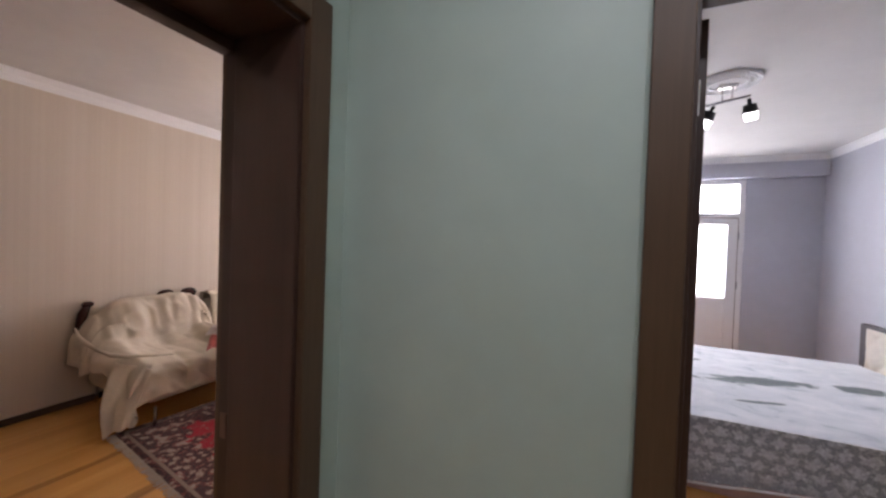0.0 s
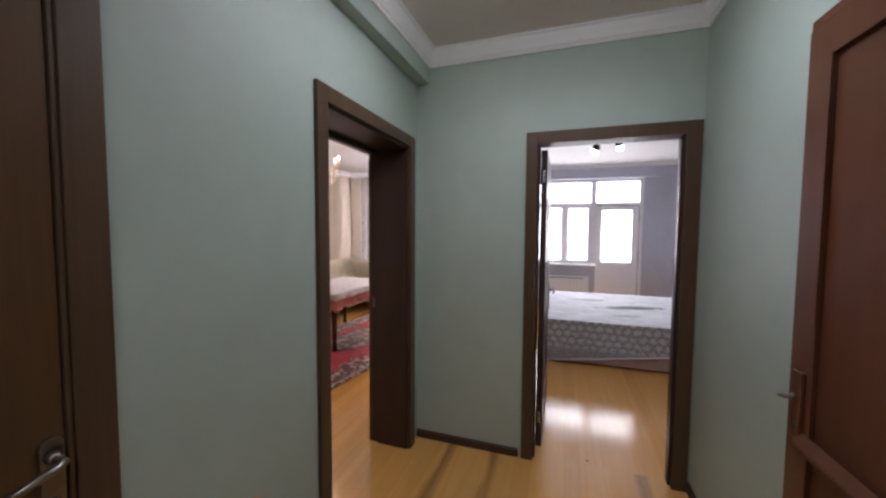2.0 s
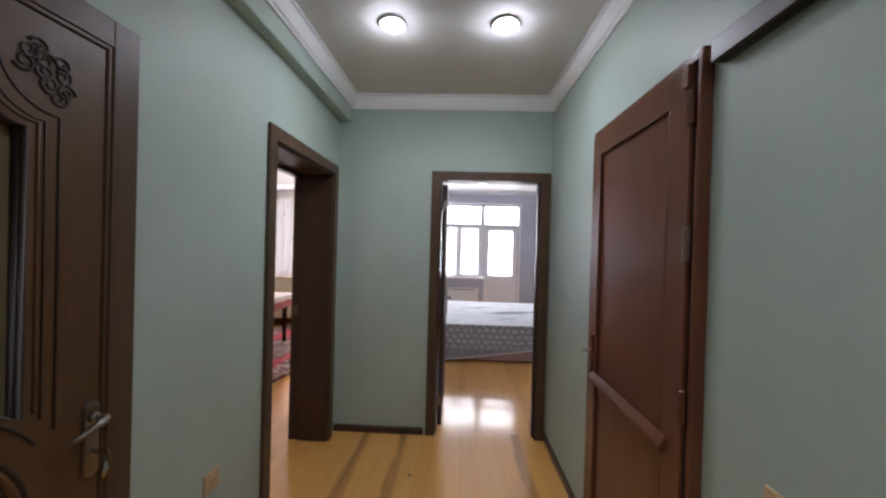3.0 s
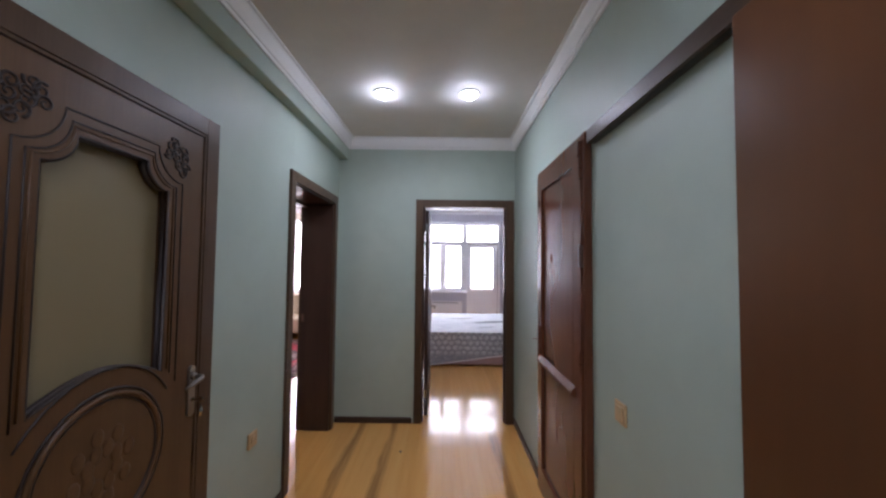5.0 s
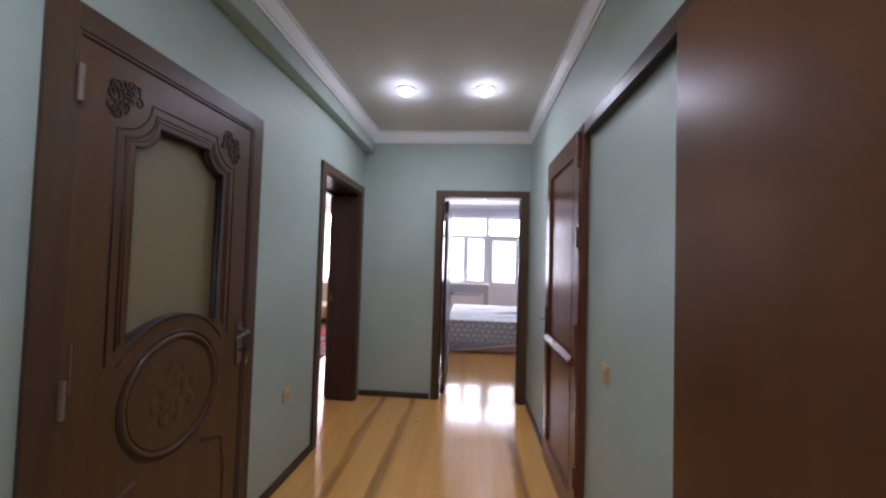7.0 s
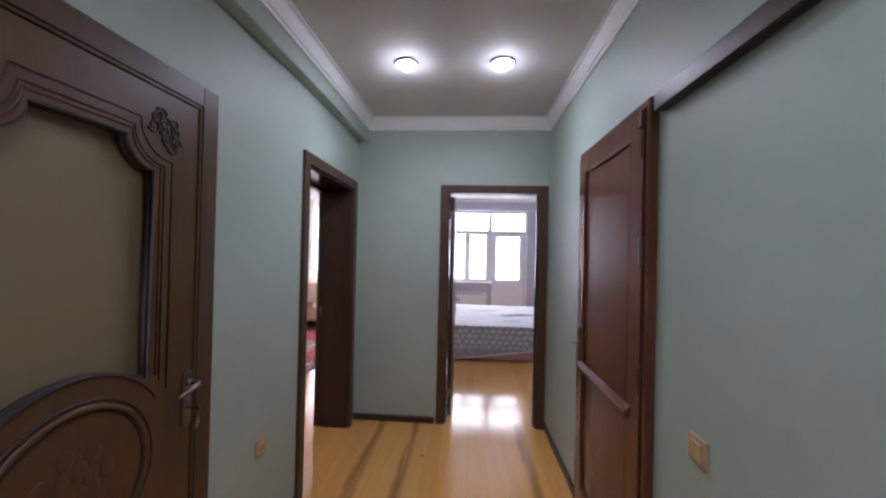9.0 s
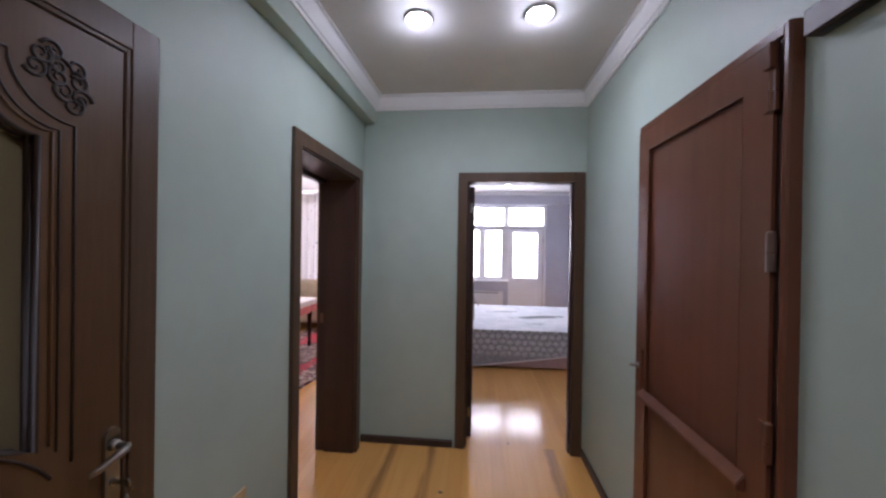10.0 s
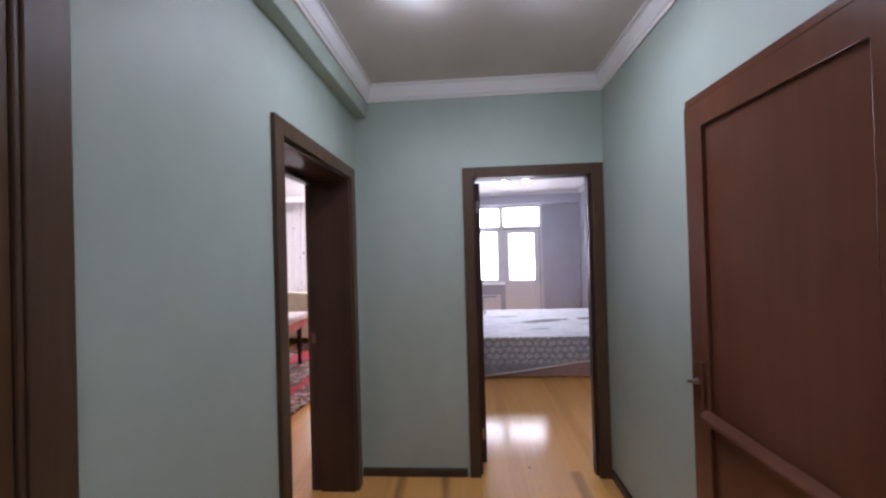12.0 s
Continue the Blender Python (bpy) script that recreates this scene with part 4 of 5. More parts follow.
part("rail", boxed(1.036, XR, -3.9, -0.908, 2.070, 2.132, bevel=0.003), M["base"], d, "brown wooden sliding door rail")
part("track", boxed(1.050, 1.068, -3.9, -0.93, 2.0675, 2.0705), M["black"], d, "narrow dark track under the rail")

# ---------- switches ----------


def wall_plate(name, x, y, z, out, label, category, socket):
    t = thing(name, (x, y, z), label, category)
    part("plate", boxed(*sorted((x, x + out * 0.010)), y - 0.041, y + 0.041, z - 0.041, z + 0.041, bevel=0.004), M["gold"], t)
    if socket:
        bm = cyl(bmesh.new(), (x + out * 0.010, y, z), 0.022, 0.020, 0.004, pose(0, 0, 0, 0, 90 * out))
        part("insert", bm, M["gold"], t)
        for s in (-1, 1):
            part("hole", cyl(bmesh.new(), (x + out * 0.0142, y + s * 0.0095, z), 0.003, 0.003, 0.001, pose(0, 0, 0, 0, 90 * out), 10), M["black"], t)
    else:
        part("rocker", boxed(*sorted((x + out * 0.010, x + out * 0.016)), y - 0.026, y + 0.026, z - 0.026, z + 0.026, bevel=0.003), M["gold"], t)
    return t


SKEW[0], KINK[0] = 0.022, True
wall_plate("wall_socket", XL, -0.535, 0.54, 1, "small golden plastic power socket on green wall", "socket", True)
SKEW[0], KINK[0] = 0.0, False
wall_plate("light_switch", XR, -1.125, 0.945, -1, "golden plastic light switch on green wall", "switch", False)

# ---------- ceiling spots in the hall ----------


def spot(x, y):
    t = thing("ceiling_spot", (x, y, TOP), "round crystal ceiling spotlight, lit cool white", "ceiling light", "hall ceiling spots")
    bm = bmesh.new()
    tube(bm, [(x + 0.068 * math.cos(k * math.tau / 24), y + 0.068 * math.sin(k * math.tau / 24), TOP - 0.006) for k in range(24)], 0.008, 8, True)
    part("ring", bm, M["enamel"], t, smooth=True)
    part("bulb", cyl(bmesh.new(), (x, y, TOP - 0.040), 0.024, 0.062, 0.038, segs=10), M["bulb"], t, "glowing faceted crystal")
    return t


# the last two are unseen fittings added for the assumed rear lights
for x, y in ((-0.05, -0.03), (0.56, -0.03), (-0.05, -2.35), (0.56, -2.35)):
    spot(x, y)
# ---------- bedroom ----------
bed = thing("double_bed", (1.3, 3.6, 0), "double bed with grey flowered throw and cream headboard", "bed")
BX, BYN, BYF, BZ = 0.17, 2.80, 4.82, 0.49
part("base", boxed(BX + 0.02, 2.36, BYN + 0.015, BYF - 0.02, 0.02, 0.30, bevel=0.01), M["bedbase"], bed, "rose-brown upholstered bed base")
part("mattress", boxed(BX + 0.03, 2.35, BYN + 0.03, BYF - 0.03, 0.30, BZ - 0.012, bevel=0.03), M["cream"], bed)


def cover(u, v):
    x, y = BX + (2.35 - BX) * u, BYN + (BYF - BYN) * v
    n = noise.noise((x * 1.1, y * 4.5, 3.0)) * 0.014 + noise.noise((x * 5, y * 9, 1.0)) * 0.006
    edge = min(1.0, min(u, v, 1 - v) * 14)
    return (x, y, BZ + n * edge + 0.006)


part("bed_cover", sheet(bmesh.new(), 70, 70, cover), M["spread"], bed, "crumpled white cover with grey-green streaks", True)


def skirt(u, v):
    x = BX + (2.35 - BX) * u
    hem = 0.012 + 0.30 * u + 0.008 * abs(math.sin(u * 60))
    z = BZ + 0.006 + (hem - BZ) * v
    fold = (noise.noise((x * 3.2, 0, 5.0)) * 0.018 + noise.noise((x * 9, 2.0, 5.0)) * 0.006) * v
    return (x, BYN - 0.004 - 0.012 * v + fold, z)


part("throw_side", sheet(bmesh.new(), 90, 16, skirt), M["lace"], bed, "grey throw hanging with white flower rows", True)


def skirt_foot(u, v):
    y = BYN + (BYF - BYN) * u
    z = BZ + 0.006 + (0.06 - BZ) * v
    return (BX - 0.004 - 0.012 * v + noise.noise((y * 3.2, 7, 5.0)) * 0.014 * v, y, z)


part("throw_side", sheet(bmesh.new(), 60, 12, skirt_foot), M["lace"], bed, "", True)
bm = bmesh.new()
tube(bm, [(BX + (2.35 - BX) * k / 60, BYN - 0.018 + noise.noise(((BX + (2.35 - BX) * k / 60) * 3.2, 0, 5.0)) * 0.018, 0.012 + 0.30 * (k / 60)) for k in range(61)], 0.008)
part("hem", bm, M["enamel"], bed, "white scalloped lace hem", True)
hb = part("headboard", boxed(2.40, 2.47, BYN + 0.02, BYF + 0.12, 0.02, 0.885, bevel=0.012), M["edge"], bed, "dark frame round a cream tufted headboard")


def tufts(u, v):
    y, z = BYN + 0.05 + (BYF - BYN - 0.02) * u, 0.40 + 0.455 * v
    a, b = (y - 0.1) / 0.20, z / 0.152
    puff = abs(math.sin(math.pi * (a + b) / 2) * math.sin(math.pi * (a - b) / 2)) ** 0.5
    rim = min(1.0, 12 * min(u, 1 - u, v, 1 - v) + 0.05)
    return (2.402 - (0.012 + 0.034 * puff) * rim, y, z)


part("padding", sheet(bmesh.new(), 120, 30, tufts), M["cream"], hb, "cream tufted leatherette padding", True)

rad = thing("radiator", (0.3, RY - 0.08, 0.12), "white panel radiator with grille under the window", "radiator")
part("body", boxed(-0.20, 0.835, RY - 0.115, RY - 0.04, 0.14, 0.640, bevel=0.012), M["enamel"], rad)
for k in range(13):
    x = -0.16 + k * 0.072
    part("fin", boxed(x, x + 0.05, RY - 0.125, RY - 0.113, 0.17, 0.59, bevel=0.004), M["enamel"], rad)
for k in range(14):
    x = -0.17 + k * 0.066
    part("grille_slot", boxed(x, x + 0.045, RY - 0.1165, RY - 0.1145, 0.598, 0.618), M["black"], rad)
for x in (-0.15, 0.72):
    part("foot", boxed(x - 0.02, x + 0.02, RY - 0.10, RY - 0.05, 0, 0.14), M["enamel"], rad)

CLX, CLY = 0.81, 3.18
cl = thing("ceiling_light", (CLX, CLY, TOP), "chrome ceiling light with two black spot heads, lit", "ceiling light")
bm = cyl(bmesh.new(), (CLX, CLY, TOP - 0.014), 0.175, 0.190, 0.013, segs=48)
for r, z in ((0.178, 0.017), (0.150, 0.020), (0.112, 0.022)):
    tube(bm, [(CLX + r * math.cos(k * math.tau / 48), CLY + r * math.sin(k * math.tau / 48), TOP - z) for k in range(48)], 0.009, 8, True)
for k in range(16):
    a = k * math.tau / 16
    ball(bm, (CLX + 0.131 * math.cos(a), CLY + 0.131 * math.sin(a), TOP - 0.016), 0.016, 1, 1, 0.6, 10)
part("rosette", bm, M["plaster"], cl, "white moulded plaster ceiling rosette")
part("canopy", boxed(CLX - 0.055, CLX + 0.055, CLY - 0.03, CLY + 0.03, TOP - 0.050, TOP - 0.026, bevel=0.006), M["chrome"], cl)
for s in (-0.028, 0.028):
    part("stem", tube(bmesh.new(), [(CLX + s, CLY, TOP - 0.05), (CLX + s, CLY, TOP - 0.136 + 0.22 * s)], 0.005), M["chrome"], cl)
part("bar", tube(bmesh.new(), [(CLX - 0.125, CLY - 0.02, TOP - 0.165), (CLX + 0.135, CLY + 0.02, TOP - 0.108)], 0.008), M["chrome"], cl)
for x, y, drop, lean in ((CLX - 0.085, CLY - 0.02, 0.188, 24), (CLX + 0.130, CLY + 0.02, 0.146, -12)):
    m = pose(x, y, TOP - drop, 14, lean, 0)
    turned = m.to_3x3().to_4x4()
    bm = cyl(bmesh.new(), m.translation, 0.044, 0.036, 0.052, turned @ pose(0, 0, -0.075), 24)
    cyl(bm, m.translation, 0.012, 0.012, 0.045, turned @ pose(0, 0, -0.030), 12)
    head = part("spot_head", bm, M["black"], cl, "black spot head")
    part("rim", cyl(bmesh.new(), m.translation, 0.046, 0.046, 0.010, turned @ pose(0, 0, -0.082), 24), M["chrome"], head)
    part("bulb", cyl(bmesh.new(), m.translation, 0.034, 0.041, 0.050, turned @ pose(0, 0, -0.132), 24), M["bulbroom"], head, "glowing frosted glass")
lamp_point("bedroom_spot_light", (0.81, 3.15, TOP - 0.42), 0.8, 0.06, COOL)

# ---------- living room ----------
rug = thing("rug", (-2.240, 2.896, 0.0), "red oriental rug with dark flowered border", "rug")
rug.matrix_world = pose(-2.240, 2.896, 0.0, 0, 0, -8.5)
bpy.context.view_layer.update()
R = rug.matrix_world


def rug_top(u, v):
    x, y = -0.785 + 1.57 * u, -1.50 + 3.00 * v
    return (x, y, 0.010 + 0.004 * noise.noise((x * 3, y * 3, 0)))


o = mesh_ob("woven_field", thick(sheet(bmesh.new(), 24, 36, rug_top), 0.008), M["rug"], True)
o.parent = rug
bm = bmesh.new()
for k in range(150):
    x = -0.78 + 1.56 * k / 149
    for s in (-1, 1):
        a, b = random.uniform(-0.012, 0.012), random.uniform(0.04, 0.06)
        tube(bm, [(x, s * 1.497, 0.008), (x + a * 0.5, s * (1.497 + b * 0.5), 0.005), (x + a, s * (1.497 + b), 0.004)], 0.0035, 4)
o = mesh_ob("fringe", bm, M["fringe"])
o.parent = rug
tagged(o, "cream knotted fringe", kind="stuff")

tb = thing("dining_table", (-2.55, 2.85, 0.012), "dark wooden dining table standing on the rug", "table")
TX0, TX1, TY0, TY1, TZ = -3.00, -2.19, 2.12, 3.48, 0.735
part("tabletop", boxed(TX0 + 0.01, TX1 - 0.01, TY0 + 0.01, TY1 - 0.01, TZ - 0.03, TZ - 0.004, bevel=0.004), M["lacquer"], tb)
part("apron", boxed(TX0 + 0.07, TX1 - 0.07, TY0 + 0.07, TY1 - 0.07, TZ - 0.11, TZ - 0.03), M["lacquer"], tb)
for x in (TX0 + 0.08, TX1 - 0.08):
    for y in (TY0 + 0.09, TY1 - 0.09):
        bm = bmesh.new()
        cyl(bm, (x, y, 0.014), 0.026, 0.030, 0.06, segs=14)
        cyl(bm, (x, y, 0.074), 0.025, 0.038, 0.46, segs=14)
        cyl(bm, (x, y, 0.534), 0.041, 0.041, 0.02, segs=14)
        box(bm, x - 0.038, x + 0.038, y - 0.038, y + 0.038, 0.554, TZ - 0.03, 0.003)
        part("leg", bm, M["lacquer"], tb)


def hanging(z_top, drop, grow, seed):
    """A cloth over the table: its top and four hanging sides."""
    x0, x1, y0, y1 = TX0 - grow, TX1 + grow, TY0 - grow, TY1 + grow
    bm = sheet(bmesh.new(), 20, 36, lambda u, v: (x0 + (x1 - x0) * u, y0 + (y1 - y0) * v, z_top))
    ring = [(x0 + (x1 - x0) * k / 20, y0, 0, -1) for k in range(20)] + [(x1, y0 + (y1 - y0) * k / 36, 1, 0) for k in range(36)]
    ring += [(x1 - (x1 - x0) * k / 20, y1, 0, 1) for k in range(20)] + [(x0, y1 - (y1 - y0) * k / 36, -1, 0) for k in range(36)]
    rows = []
    for j in range(7):
        t = j / 6
        row = []
        for i, (x, y, dx, dy) in enumerate(ring):
            w = 0.006 + 0.014 * t * (1 + math.sin(i * 1.1 + seed)) + 0.010 * t
            if i in (0, 20, 56, 76):
                dx, dy = (-1, -1) if i == 0 else (1, -1) if i == 20 else (1, 1) if i == 56 else (-1, 1)
            dz = drop * (1 + (0.28 if i in (0, 20, 56, 76) else 0.0)) * t if j else 0
            row.append(bm.verts.new((x + dx * w * (j > 0), y + dy * w * (j > 0), z_top - dz)))
        rows.append(row)
    for j in range(6):
        for i in range(len(ring)):
            k = (i + 1) % len(ring)
            bm.faces.new((rows[j][i], rows[j][k], rows[j + 1][k], rows[j + 1][i]))
    bmesh.ops.remove_doubles(bm, verts=bm.verts, dist=1e-4)
    return bm


tagged(mesh_ob("undercloth", hanging(TZ, 0.17, 0.004, 1.0), M["pink"], True), "pink cloth under the printed tablecloth", "tablecloth")
tagged(mesh_ob("tablecloth", hanging(TZ + 0.005, 0.065, 0.012, 2.0), M["print"], True), "white printed tablecloth on the dining table", "tablecloth")

# corner sofa under beige throws
SY0, SY1, AY1, SM = 1.66, 5.32, 2.60, 2.66
chair = thing("armchair", (-3.610, 2.13, 0), "wide armchair under a crumpled beige throw, on chrome feet", "armchair")
part("seat", boxed(-4.085, -3.170, SY0 + 0.05, AY1 - 0.02, 0.16, 0.42, bevel=0.05), M["throw"], chair)
part("backrest", boxed(-4.085, -3.930, SY0 + 0.1, AY1 - 0.08, 0.30, 0.81, bevel=0.06), M["throw"], chair)
for y in (SY0 + 0.03, AY1 - 0.14):
    part("armrest", boxed(-4.08, -3.36, y, y + 0.13, 0.16, 0.47, bevel=0.05), M["throw"], chair)
sofa = thing("corner_sofa", (-3.610, 4.0, 0), "corner sofa under smooth beige throws, on chrome feet", "sofa")
part("seat", boxed(-4.085, -3.170, SM, SY1, 0.13, 0.42, bevel=0.05), M["throw"], sofa)
part("seat", boxed(-3.150, -1.35, SY1 - 0.92, SY1, 0.13, 0.42, bevel=0.05), M["throw"], sofa)
part("backrest", boxed(-4.085, -3.930, SM, SY1, 0.30, 0.81, bevel=0.06), M["throw"], sofa)
part("backrest", boxed(-3.890, -1.35, SY1 - 0.26, SY1, 0.30, 0.84, bevel=0.06), M["throw"], sofa)
for x, y in ((-3.170, SY0 + 0.1), (-3.170, 2.50), (-4.060, SY0 + 0.1), (-4.060, 2.50), (-3.210, 2.80), (-3.210, 3.6), (-3.110, 4.75), (-2.3, 4.75), (-1.42, 4.75)):
    part("foot", tube(bmesh.new(), [(x, y, 0.14), (x + 0.02, y - 0.01, 0.08), (x + 0.05, y - 0.03, 0.004)], 0.013, 8), M["chrome"], chair if y < 2.6 else sofa, "bent chrome foot", True)
for y in (2.28, 2.50):
    bm = ball(bmesh.new(), (-4.03, y, 0.895), 0.055, 0.9, 1.5, 1.0)
    part("carved_crest", bm, M["lacquer"], chair, "dark carved crest on the backrest", True)


bm = tube(bmesh.new(), [(-4.03, 1.690, 0.30), (-4.035, 1.665, 0.45), (-4.04, 1.625, 0.66), (-4.03, 1.640, 0.80), (-4.02, 1.665, 0.875)], [0.028, 0.034, 0.040, 0.036, 0.026], 12)
ball(bm, (-4.02, 1.668, 0.885), 0.034, 0.9, 1.3, 0.8)
part("back_post", bm, M["lacquer"], chair, "dark carved wooden back post", True)


def along(path, v):
    """A point on a line of (x, z), rounded at its corners."""
    t = v * (len(path) - 1)
    i = min(int(t), len(path) - 2)
    f = t - i
    return [path[i][k] + (path[i + 1][k] - path[i][k]) * f for k in (0, 1)]


BACK = [(-4.09, 0.77), (-4.075, 0.87), (-4.00, 0.895), (-3.92, 0.865), (-3.87, 0.76), (-3.84, 0.63), (-3.80, 0.53), (-3.70, 0.475), (-3.50, 0.455), (-3.30, 0.45), (-3.18, 0.435), (-3.125, 0.38), (-3.11, 0.30), (-3.10, 0.22)]


def drape(u, v):
    """A throw over the end seat: down the outer arm (u below 0.3), then along back, seat and front."""
    end = max(0.0, 1 - u / 0.30)
    y = SY0 + 0.02 + 0.93 * max(0.0, (u - 0.30) / 0.70)
    x, z = along(BACK, v)
    near = max(0.0, 1 - max(0.0, u - 0.30) / 0.22)
    near = near * near * (3 - 2 * near)
    arm = 0.60 + 0.10 * math.cos(min(1.0, v * 1.4) * math.pi)
    if z < arm and v > 0.3:
        z += (arm - z) * near * max(0.0, 1 - max(0.0, v - 0.66) * 3.0)
    if v <= 0.35:
        z -= 0.12 * near * near
    far = max(0.0, (u - 0.80) / 0.20)
    rise = min(1.0, far * 2.2)
    if 0.3 < v < 0.9:
        z = max(z, z + (0.57 - z) * rise * min(1.0, (0.9 - v) * 6))
    z -= 0.16 * far ** 3 if v <= 0.35 else 0.30 * max(0.0, far - 0.7) / 0.3 * 0.5
    fold = abs(noise.noise((y * 5.2 + v * 0.9, v * 1.3, 4.0))) ** 0.7
    crease = 1 - abs(noise.noise((y * 7 - v * 5, y * 2 + v * 6, 21.0)))
    pleat = 0.035 * abs(math.sin(y * 17 + 1.5 * noise.noise((y * 2, v * 2, 8.0)))) ** 0.6 * max(0.0, 1 - abs(v - 0.33) * 4)
    w = fold * 0.085 + pleat + noise.noise((y * 12 + v, v * 3.5, 9.0)) * 0.020 + 0.028 * crease ** 4
    if end > 0:
        hem = 0.40 - 0.10 * math.sin(v * 5) if v < 0.6 else 0.36 - 0.31 * min(1.0, (v - 0.6) / 0.22) + 0.12 * max(0.0, (v - 0.86) / 0.14)
        z = z + (hem - z) * end ** 1.15
        y -= 0.10 * math.sin(min(1.0, end * 1.6) * math.pi / 2) + 0.03 * math.sin(v * 26) * end
        x += 0.05 * end * noise.noise((v * 6, end * 2, 2.0))
    return (x + w * 0.7, y, z + w * 0.5)


part("throw", thick(sheet(bmesh.new(), 84, 84, drape), 0.004), M["throw"], chair, "crumpled beige throw hanging over the arm", True)


def flap(u, v):
    """The corner of the throw that hangs from the arm's front to the floor."""
    top = Vector((-3.34, 1.575, 0.52)).lerp(Vector((-3.09, 1.70, 0.47)), u)
    low = Vector((-3.21, 1.455, 0.02)).lerp(Vector((-3.07, 1.535, 0.10)), u)
    p = top.lerp(low, v)
    fold = 0.020 * math.sin(u * 8 + v * 2) * (0.4 + v) + 0.012 * noise.noise((u * 5, v * 3, 31.0))
    return (p.x + fold, p.y - 0.045 * math.sin(v * math.pi) * (1 - u) - 0.7 * fold, p.z)


part("throw_corner", thick(sheet(bmesh.new(), 16, 24, flap), 0.004), M["throw"], chair, "loose corner of the throw hanging to the floor", True)
roll = [(-3.98, 1.575, 0.70), (-3.85, 1.545, 0.655), (-3.70, 1.54, 0.62), (-3.55, 1.55, 0.585), (-3.42, 1.58, 0.56), (-3.32, 1.66, 0.545), (-3.26, 1.78, 0.53), (-3.22, 1.92, 0.51)]
bm = tube(bmesh.new(), [(x + 0.012 * noise.noise((k * 0.9, 3, 1)), y, z) for k, (x, y, z) in enumerate(roll)], [0.006, 0.014, 0.017, 0.013, 0.018, 0.014, 0.010, 0.005], 10)
part("throw_fold", bm, M["throw"], chair, "rolled edge of the throw along the arm", True)


def drape_far(u, v):
    y = SM - 0.01 + (SY1 - SM) * u
    path = [(-4.09, 0.78), (-4.07, 0.875), (-3.970, 0.895), (-3.885, 0.85), (-3.860, 0.60), (-3.810, 0.47), (-3.510, 0.445), (-3.150, 0.44), (-3.125, 0.30), (-3.120, 0.2)]
    s = v * (len(path) - 1)
    i = min(int(s), len(path) - 2)
    f = s - i
    x, z = (path[i][k] + (path[i + 1][k] - path[i][k]) * f for k in (0, 1))
    w = noise.noise((y * 3.0, v * 2.0, 14.0)) * 0.02 + noise.noise((y * 9, v * 4.5, 19.0)) * 0.008
    return (x + w * 0.5, y, z + abs(w) * 0.5 + 0.004)


part("throw", thick(sheet(bmesh.new(), 50, 40, drape_far), 0.004), M["throw"], sofa, "smooth beige throw over the far seats", True)

# display cabinet
cab = thing("display_cabinet", (-3.95, 0.6, 0), "dark red lacquered display cabinet with empty glass shelves", "cabinet")
CX0, CX1, CY0, CY1, CZ = LX0 + 0.012, -3.55, 0.02, 0.94, 2.09
part("side", boxed(CX0, CX1 - 0.042, CY1 - 0.025, CY1, 0, CZ - 0.04, bevel=0.003), M["lacquer"], cab)
part("side", boxed(CX0, CX1, CY0, CY0 + 0.025, 0, CZ - 0.04, bevel=0.003), M["lacquer"], cab)
part("base", boxed(CX0, CX1 - 0.02, CY0 + 0.025, CY1 - 0.025, 0.0, 0.08), M["lacquer"], cab)
# back made a reflector so that the shelves look pale
part("back", boxed(CX0, CX0 + 0.085, CY0 + 0.025, CY1 - 0.025, 0.08, CZ - 0.04), M["cabback"], cab, "mirror-like back panel that brightens the shelves")
part("top", boxed(CX0, CX1 + 0.006, CY0 - 0.006, CY1 + 0.006, CZ - 0.04, CZ + 0.010, bevel=0.005), M["lacquer"], cab)
for z, h in ((0.08, 0.025), (0.56, 0.03), (0.875, 0.03), (0.985, 0.02)):
    part("board", boxed(CX0 + 0.086, CX1 - 0.005, CY0 + 0.025, CY1 - 0.025, z, z + h), M["lacquer"], cab)
part("drawer_front", boxed(CX1 - 0.022, CX1 - 0.004, CY0 + 0.05, CY1 - 0.05, 0.905, 0.985, bevel=0.003), M["lacquer"], cab)
part("niche_back", boxed(CX0 + 0.086, CX0 + 0.094, CY0 + 0.025, CY1 - 0.025, 0.59, 0.875), M["cabpale"], cab, "pale beige back of the open niche")
for y0, y1 in ((CY0 + 0.027, (CY0 + CY1) / 2 - 0.002), ((CY0 + CY1) / 2 + 0.002, CY1 - 0.027)):
    dr = part("door", boxed(CX1 - 0.004, CX1 + 0.016, y0, y1, 0.085, 0.555, bevel=0.004), M["lacquer"], cab, "dark lacquered cabinet door")
    part("panel", boxed(CX1 + 0.014, CX1 + 0.020, y0 + 0.06, y1 - 0.06, 0.15, 0.49, bevel=0.003), M["lacquer"], dr)
for y0 in (CY0, CY1 - 0.05):
    part("post", boxed(CX1 - 0.04, CX1, y0 + 0.002, y0 + 0.048, 0.0, CZ - 0.04, bevel=0.004), M["lacquer"], cab)
for z in (1.295, 1.685):
    part("shelf", boxed(CX0 + 0.086, CX1 - 0.05, CY0 + 0.03, CY1 - 0.03, z, z + 0.012), M["lacquer"], cab)
part("cornice_rail", boxed(CX1 - 0.012, CX1 + 0.008, CY0 + 0.05, CY1 - 0.05, CZ - 0.12, CZ - 0.042, bevel=0.003), M["lacquer"], cab)

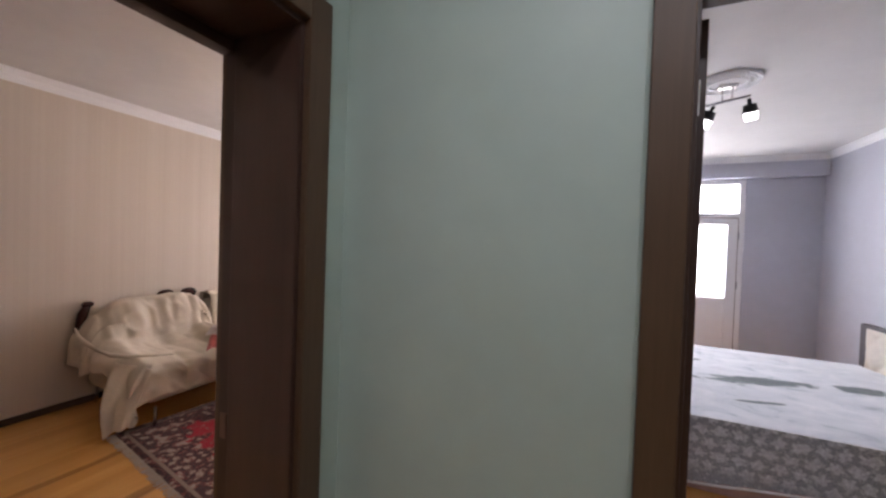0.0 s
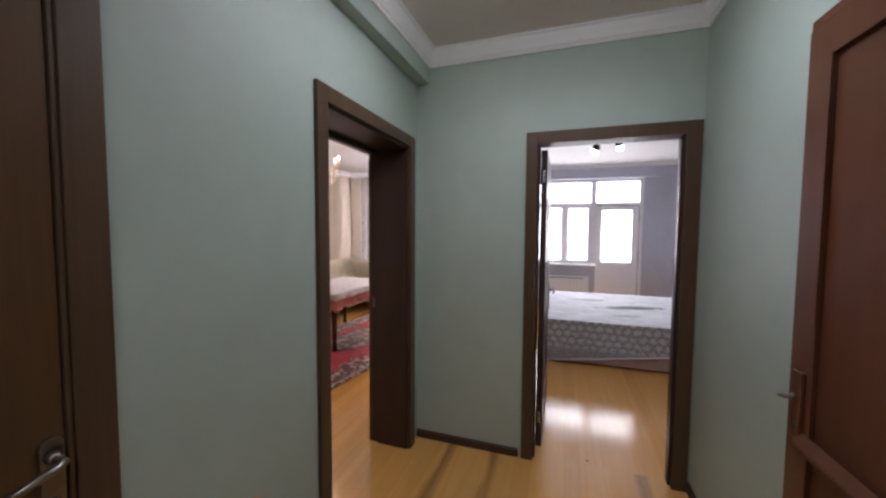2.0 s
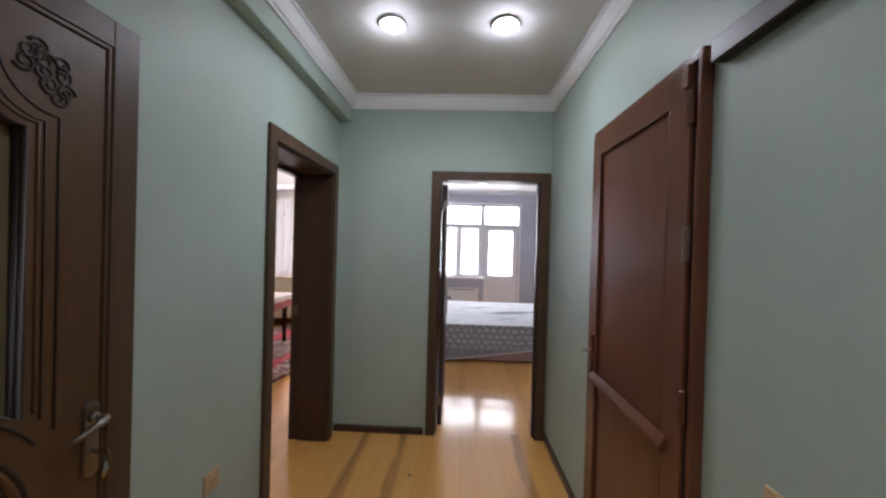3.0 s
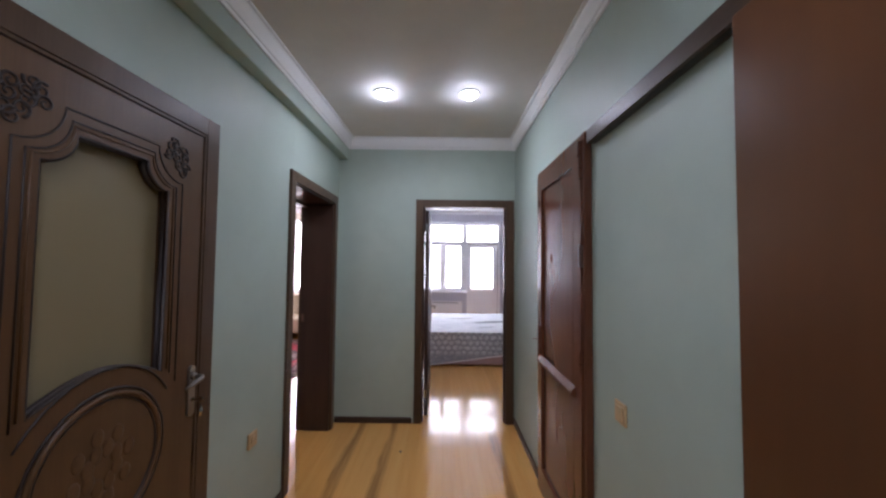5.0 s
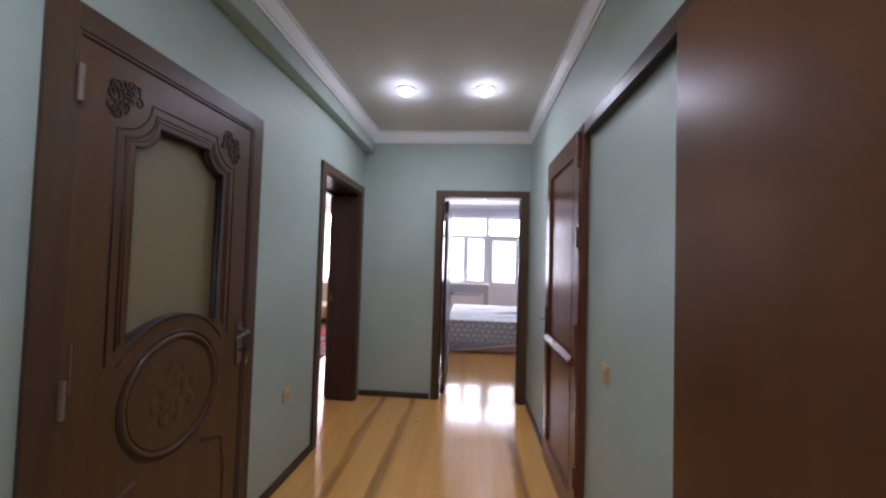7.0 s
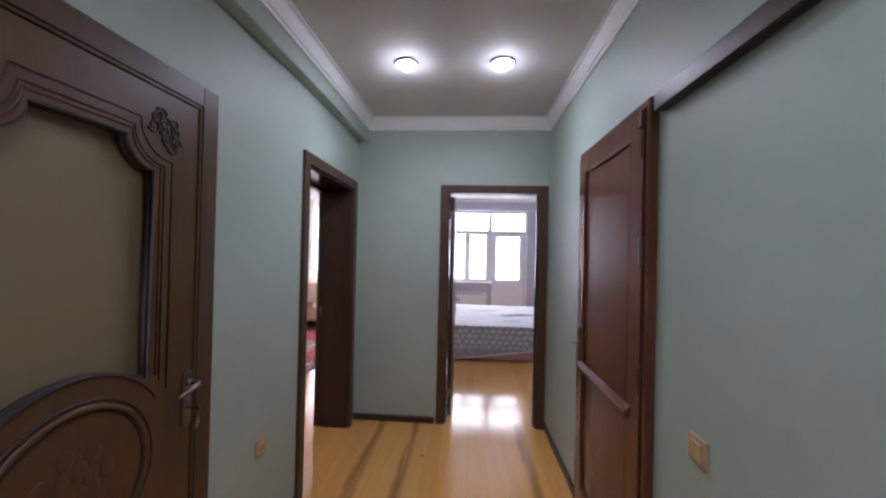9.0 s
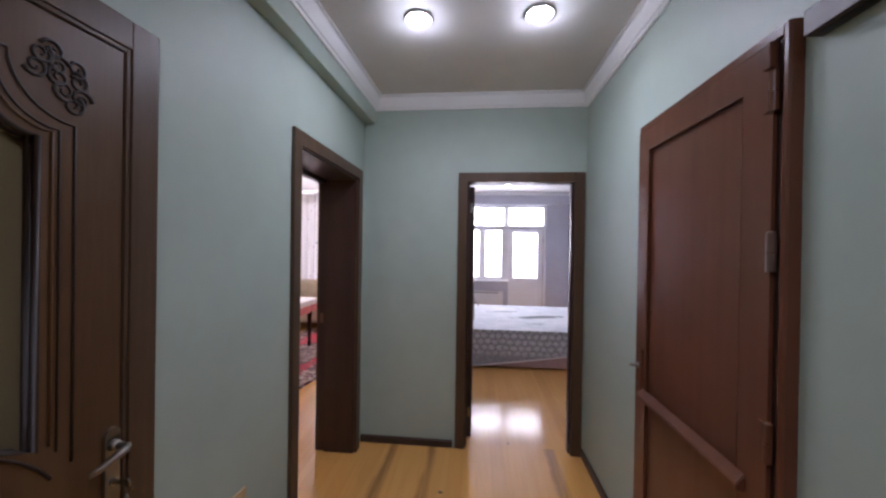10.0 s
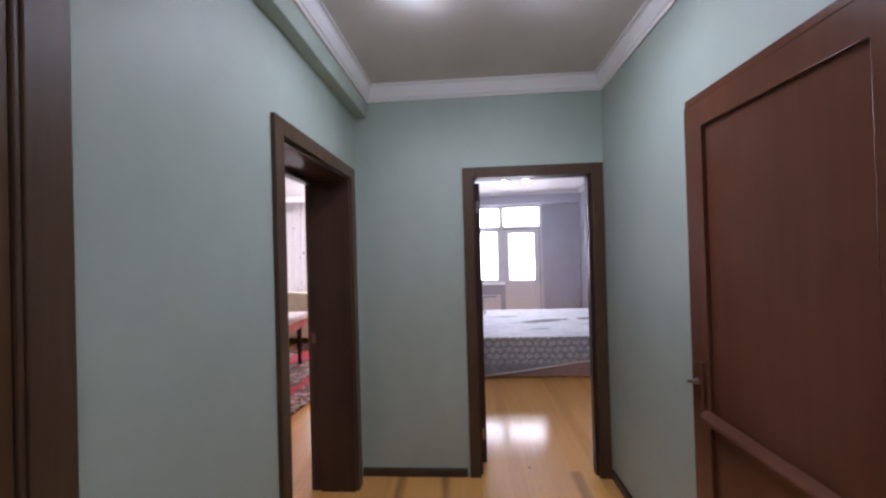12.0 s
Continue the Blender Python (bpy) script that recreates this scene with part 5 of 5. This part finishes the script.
# chandelier
ch = thing("chandelier", (-2.52, 2.36, TOP), "brass chandelier with candle lamps and crystal drops, lit", "chandelier")
cx, cy = -2.52, 2.36
bm = cyl(bmesh.new(), (cx, cy, TOP - 0.02), 0.20, 0.24, 0.019, segs=36)
cyl(bm, (cx, cy, TOP - 0.038), 0.07, 0.12, 0.018, segs=24)
part("rosette", bm, M["plaster"], ch, "white plaster ceiling rosette")
bm = cyl(bmesh.new(), (cx, cy, TOP - 0.075), 0.025, 0.055, 0.037, segs=20)
tube(bm, [(cx, cy, TOP - 0.07), (cx, cy, 2.28)], 0.008, 10)
for z, r in ((2.52, 0.026), (2.44, 0.018), (2.34, 0.034), (2.27, 0.026)):
    ball(bm, (cx, cy, z), r)
part("stem", bm, M["brass"], ch, smooth=True)
for k in range(6):
    a = k * math.tau / 6 + 0.3
    c, s = math.cos(a), math.sin(a)
    arm = part("arm", tube(bmesh.new(), [(cx + c * r, cy + s * r, z) for r, z in ((0.02, 2.30), (0.06, 2.26), (0.12, 2.24), (0.175, 2.27), (0.195, 2.31))], 0.006, 8), M["brass"], ch, smooth=True)
    part("cup", cyl(bmesh.new(), (cx + c * 0.195, cy + s * 0.195, 2.305), 0.012, 0.034, 0.02), M["brass"], arm)
    part("candle", cyl(bmesh.new(), (cx + c * 0.195, cy + s * 0.195, 2.325), 0.011, 0.011, 0.06, segs=12), M["enamel"], arm, "white candle tube")
    part("bulb", ball(bmesh.new(), (cx + c * 0.195, cy + s * 0.195, 2.405), 0.011, 1, 1, 1.8), M["bulbwarm"], arm, "glowing candle bulb", True)
for k in range(26):
    a = k * math.tau / 26
    r = (0.205, 0.15, 0.10)[k % 3]
    z = (2.245, 2.185, 2.15)[k % 3]
    bm = bmesh.new()
    for dz, rr in ((0, 0.011), (-0.028, 0.009), (-0.06, 0.013)):
        bmesh.ops.create_icosphere(bm, subdivisions=1, radius=rr, matrix=Matrix.Translation((cx + r * math.cos(a), cy + r * math.sin(a), z + dz)))
    part("crystal_drop", bm, M["crystal"], ch)
lamp_point("chandelier_light", (cx, cy, 2.2), 7, 0.2, WARM)

# curtains
rail = thing("curtain_rail", (-2.7, LRY - 0.15, 2.58), "white ceiling curtain rail over the living room window", "curtain rail")
part("rail", boxed(-3.95, -1.3, LRY - 0.17, LRY - 0.13, 2.60, 2.63, bevel=0.004), M["pvc"], rail)


def curtain(x0, x1, seed):
    def f(u, v):
        x = x0 + (x1 - x0) * u
        w = 0.028 * math.sin(u * 34 + seed) + 0.012 * math.sin(u * 71 + seed * 2)
        return (x + 0.01 * math.sin(v * 3 + u * 9), LRY - 0.15 + w * (0.5 + 0.5 * v), 2.60 - 1.74 * v)
    return tagged(mesh_ob("curtain", sheet(bmesh.new(), 90, 10, f), M["sheer"], True), "sheer white curtain with small blue-grey sprigs", "curtain", "living room curtains")


curtain(-3.78, -2.95, 0.5)
curtain(-2.0, -1.35, 2.0)

# ---------- floor boards ----------
floor = structure("floor", boxed(LX0 - 0.02, BX1 + 0.02, YB, RY, -0.12, -0.022), M["base"], "yellow varnished softwood plank floor", "floor")
PW = 0.100
plank_meshes = {}


def plank(x, y0, y1, dark):
    key = (round(y1 - y0, 2), dark)
    if key not in plank_meshes:
        bm = boxed(-PW / 2 + 0.0001, PW / 2 - 0.0001, -(y1 - y0) / 2, (y1 - y0) / 2, -0.022, 0.0)
        bmesh.ops.recalc_face_normals(bm, faces=bm.faces)
        me = bpy.data.meshes.new("plank")
        bm.to_mesh(me)
        bm.free()
        me.materials.append(M["floordark" if dark else "floor"])
        plank_meshes[key] = me
    ob = new("plank", plank_meshes[key])
    ob.location = (x, (y0 + y1) / 2, 0)
    ob.parent = floor
    return ob


rng = random.Random(7)
n_pl = int((BX1 - LX0) / PW) + 1
for i in range(n_pl):
    x = -0.36 + (i - 38) * PW
    if x - PW / 2 < LX0 - 0.1 or x + PW / 2 > BX1 + 0.1:
        continue
    near, far = (YB, RY) if x > -0.85 else (LY0, LRY)
    if x - PW / 2 > XR:
        plank(x, YE + 0.06, RY, rng.random() < 0.05)
        continue
    dark = any(abs(x - q) < PW / 2 for q in (-0.36, -0.06, 0.83, -1.95, -2.38, -2.98)) or (rng.random() < 0.03 and not -0.6 < x < 0.9)
    mid = YE + 0.06 if x > -0.85 else None
    if mid:
        plank(x, near, mid, dark), plank(x, mid, far, rng.random() < 0.05)
    else:
        plank(x, near, far, dark)


# ---------- crumbs on the hall floor ----------
for k, (x, y, r) in enumerate(((0.06, 0.392, 0.010), (0.537, 1.012, 0.008))):
    bm = bmesh.new()
    bmesh.ops.create_icosphere(bm, subdivisions=2, radius=r, matrix=Matrix.LocRotScale((x, y, r * 0.3), None, (1.3, 0.9, 0.32)))
    for v in bm.verts:
        v.co += 0.25 * r * noise.noise_vector(v.co * 160)
        v.co.z = max(v.co.z, 0.0005)
    tagged(mesh_ob("crumb", bm, M["groove"]), "small dark crumb lying on the plank floor", "crumb", "crumbs on the hall floor")
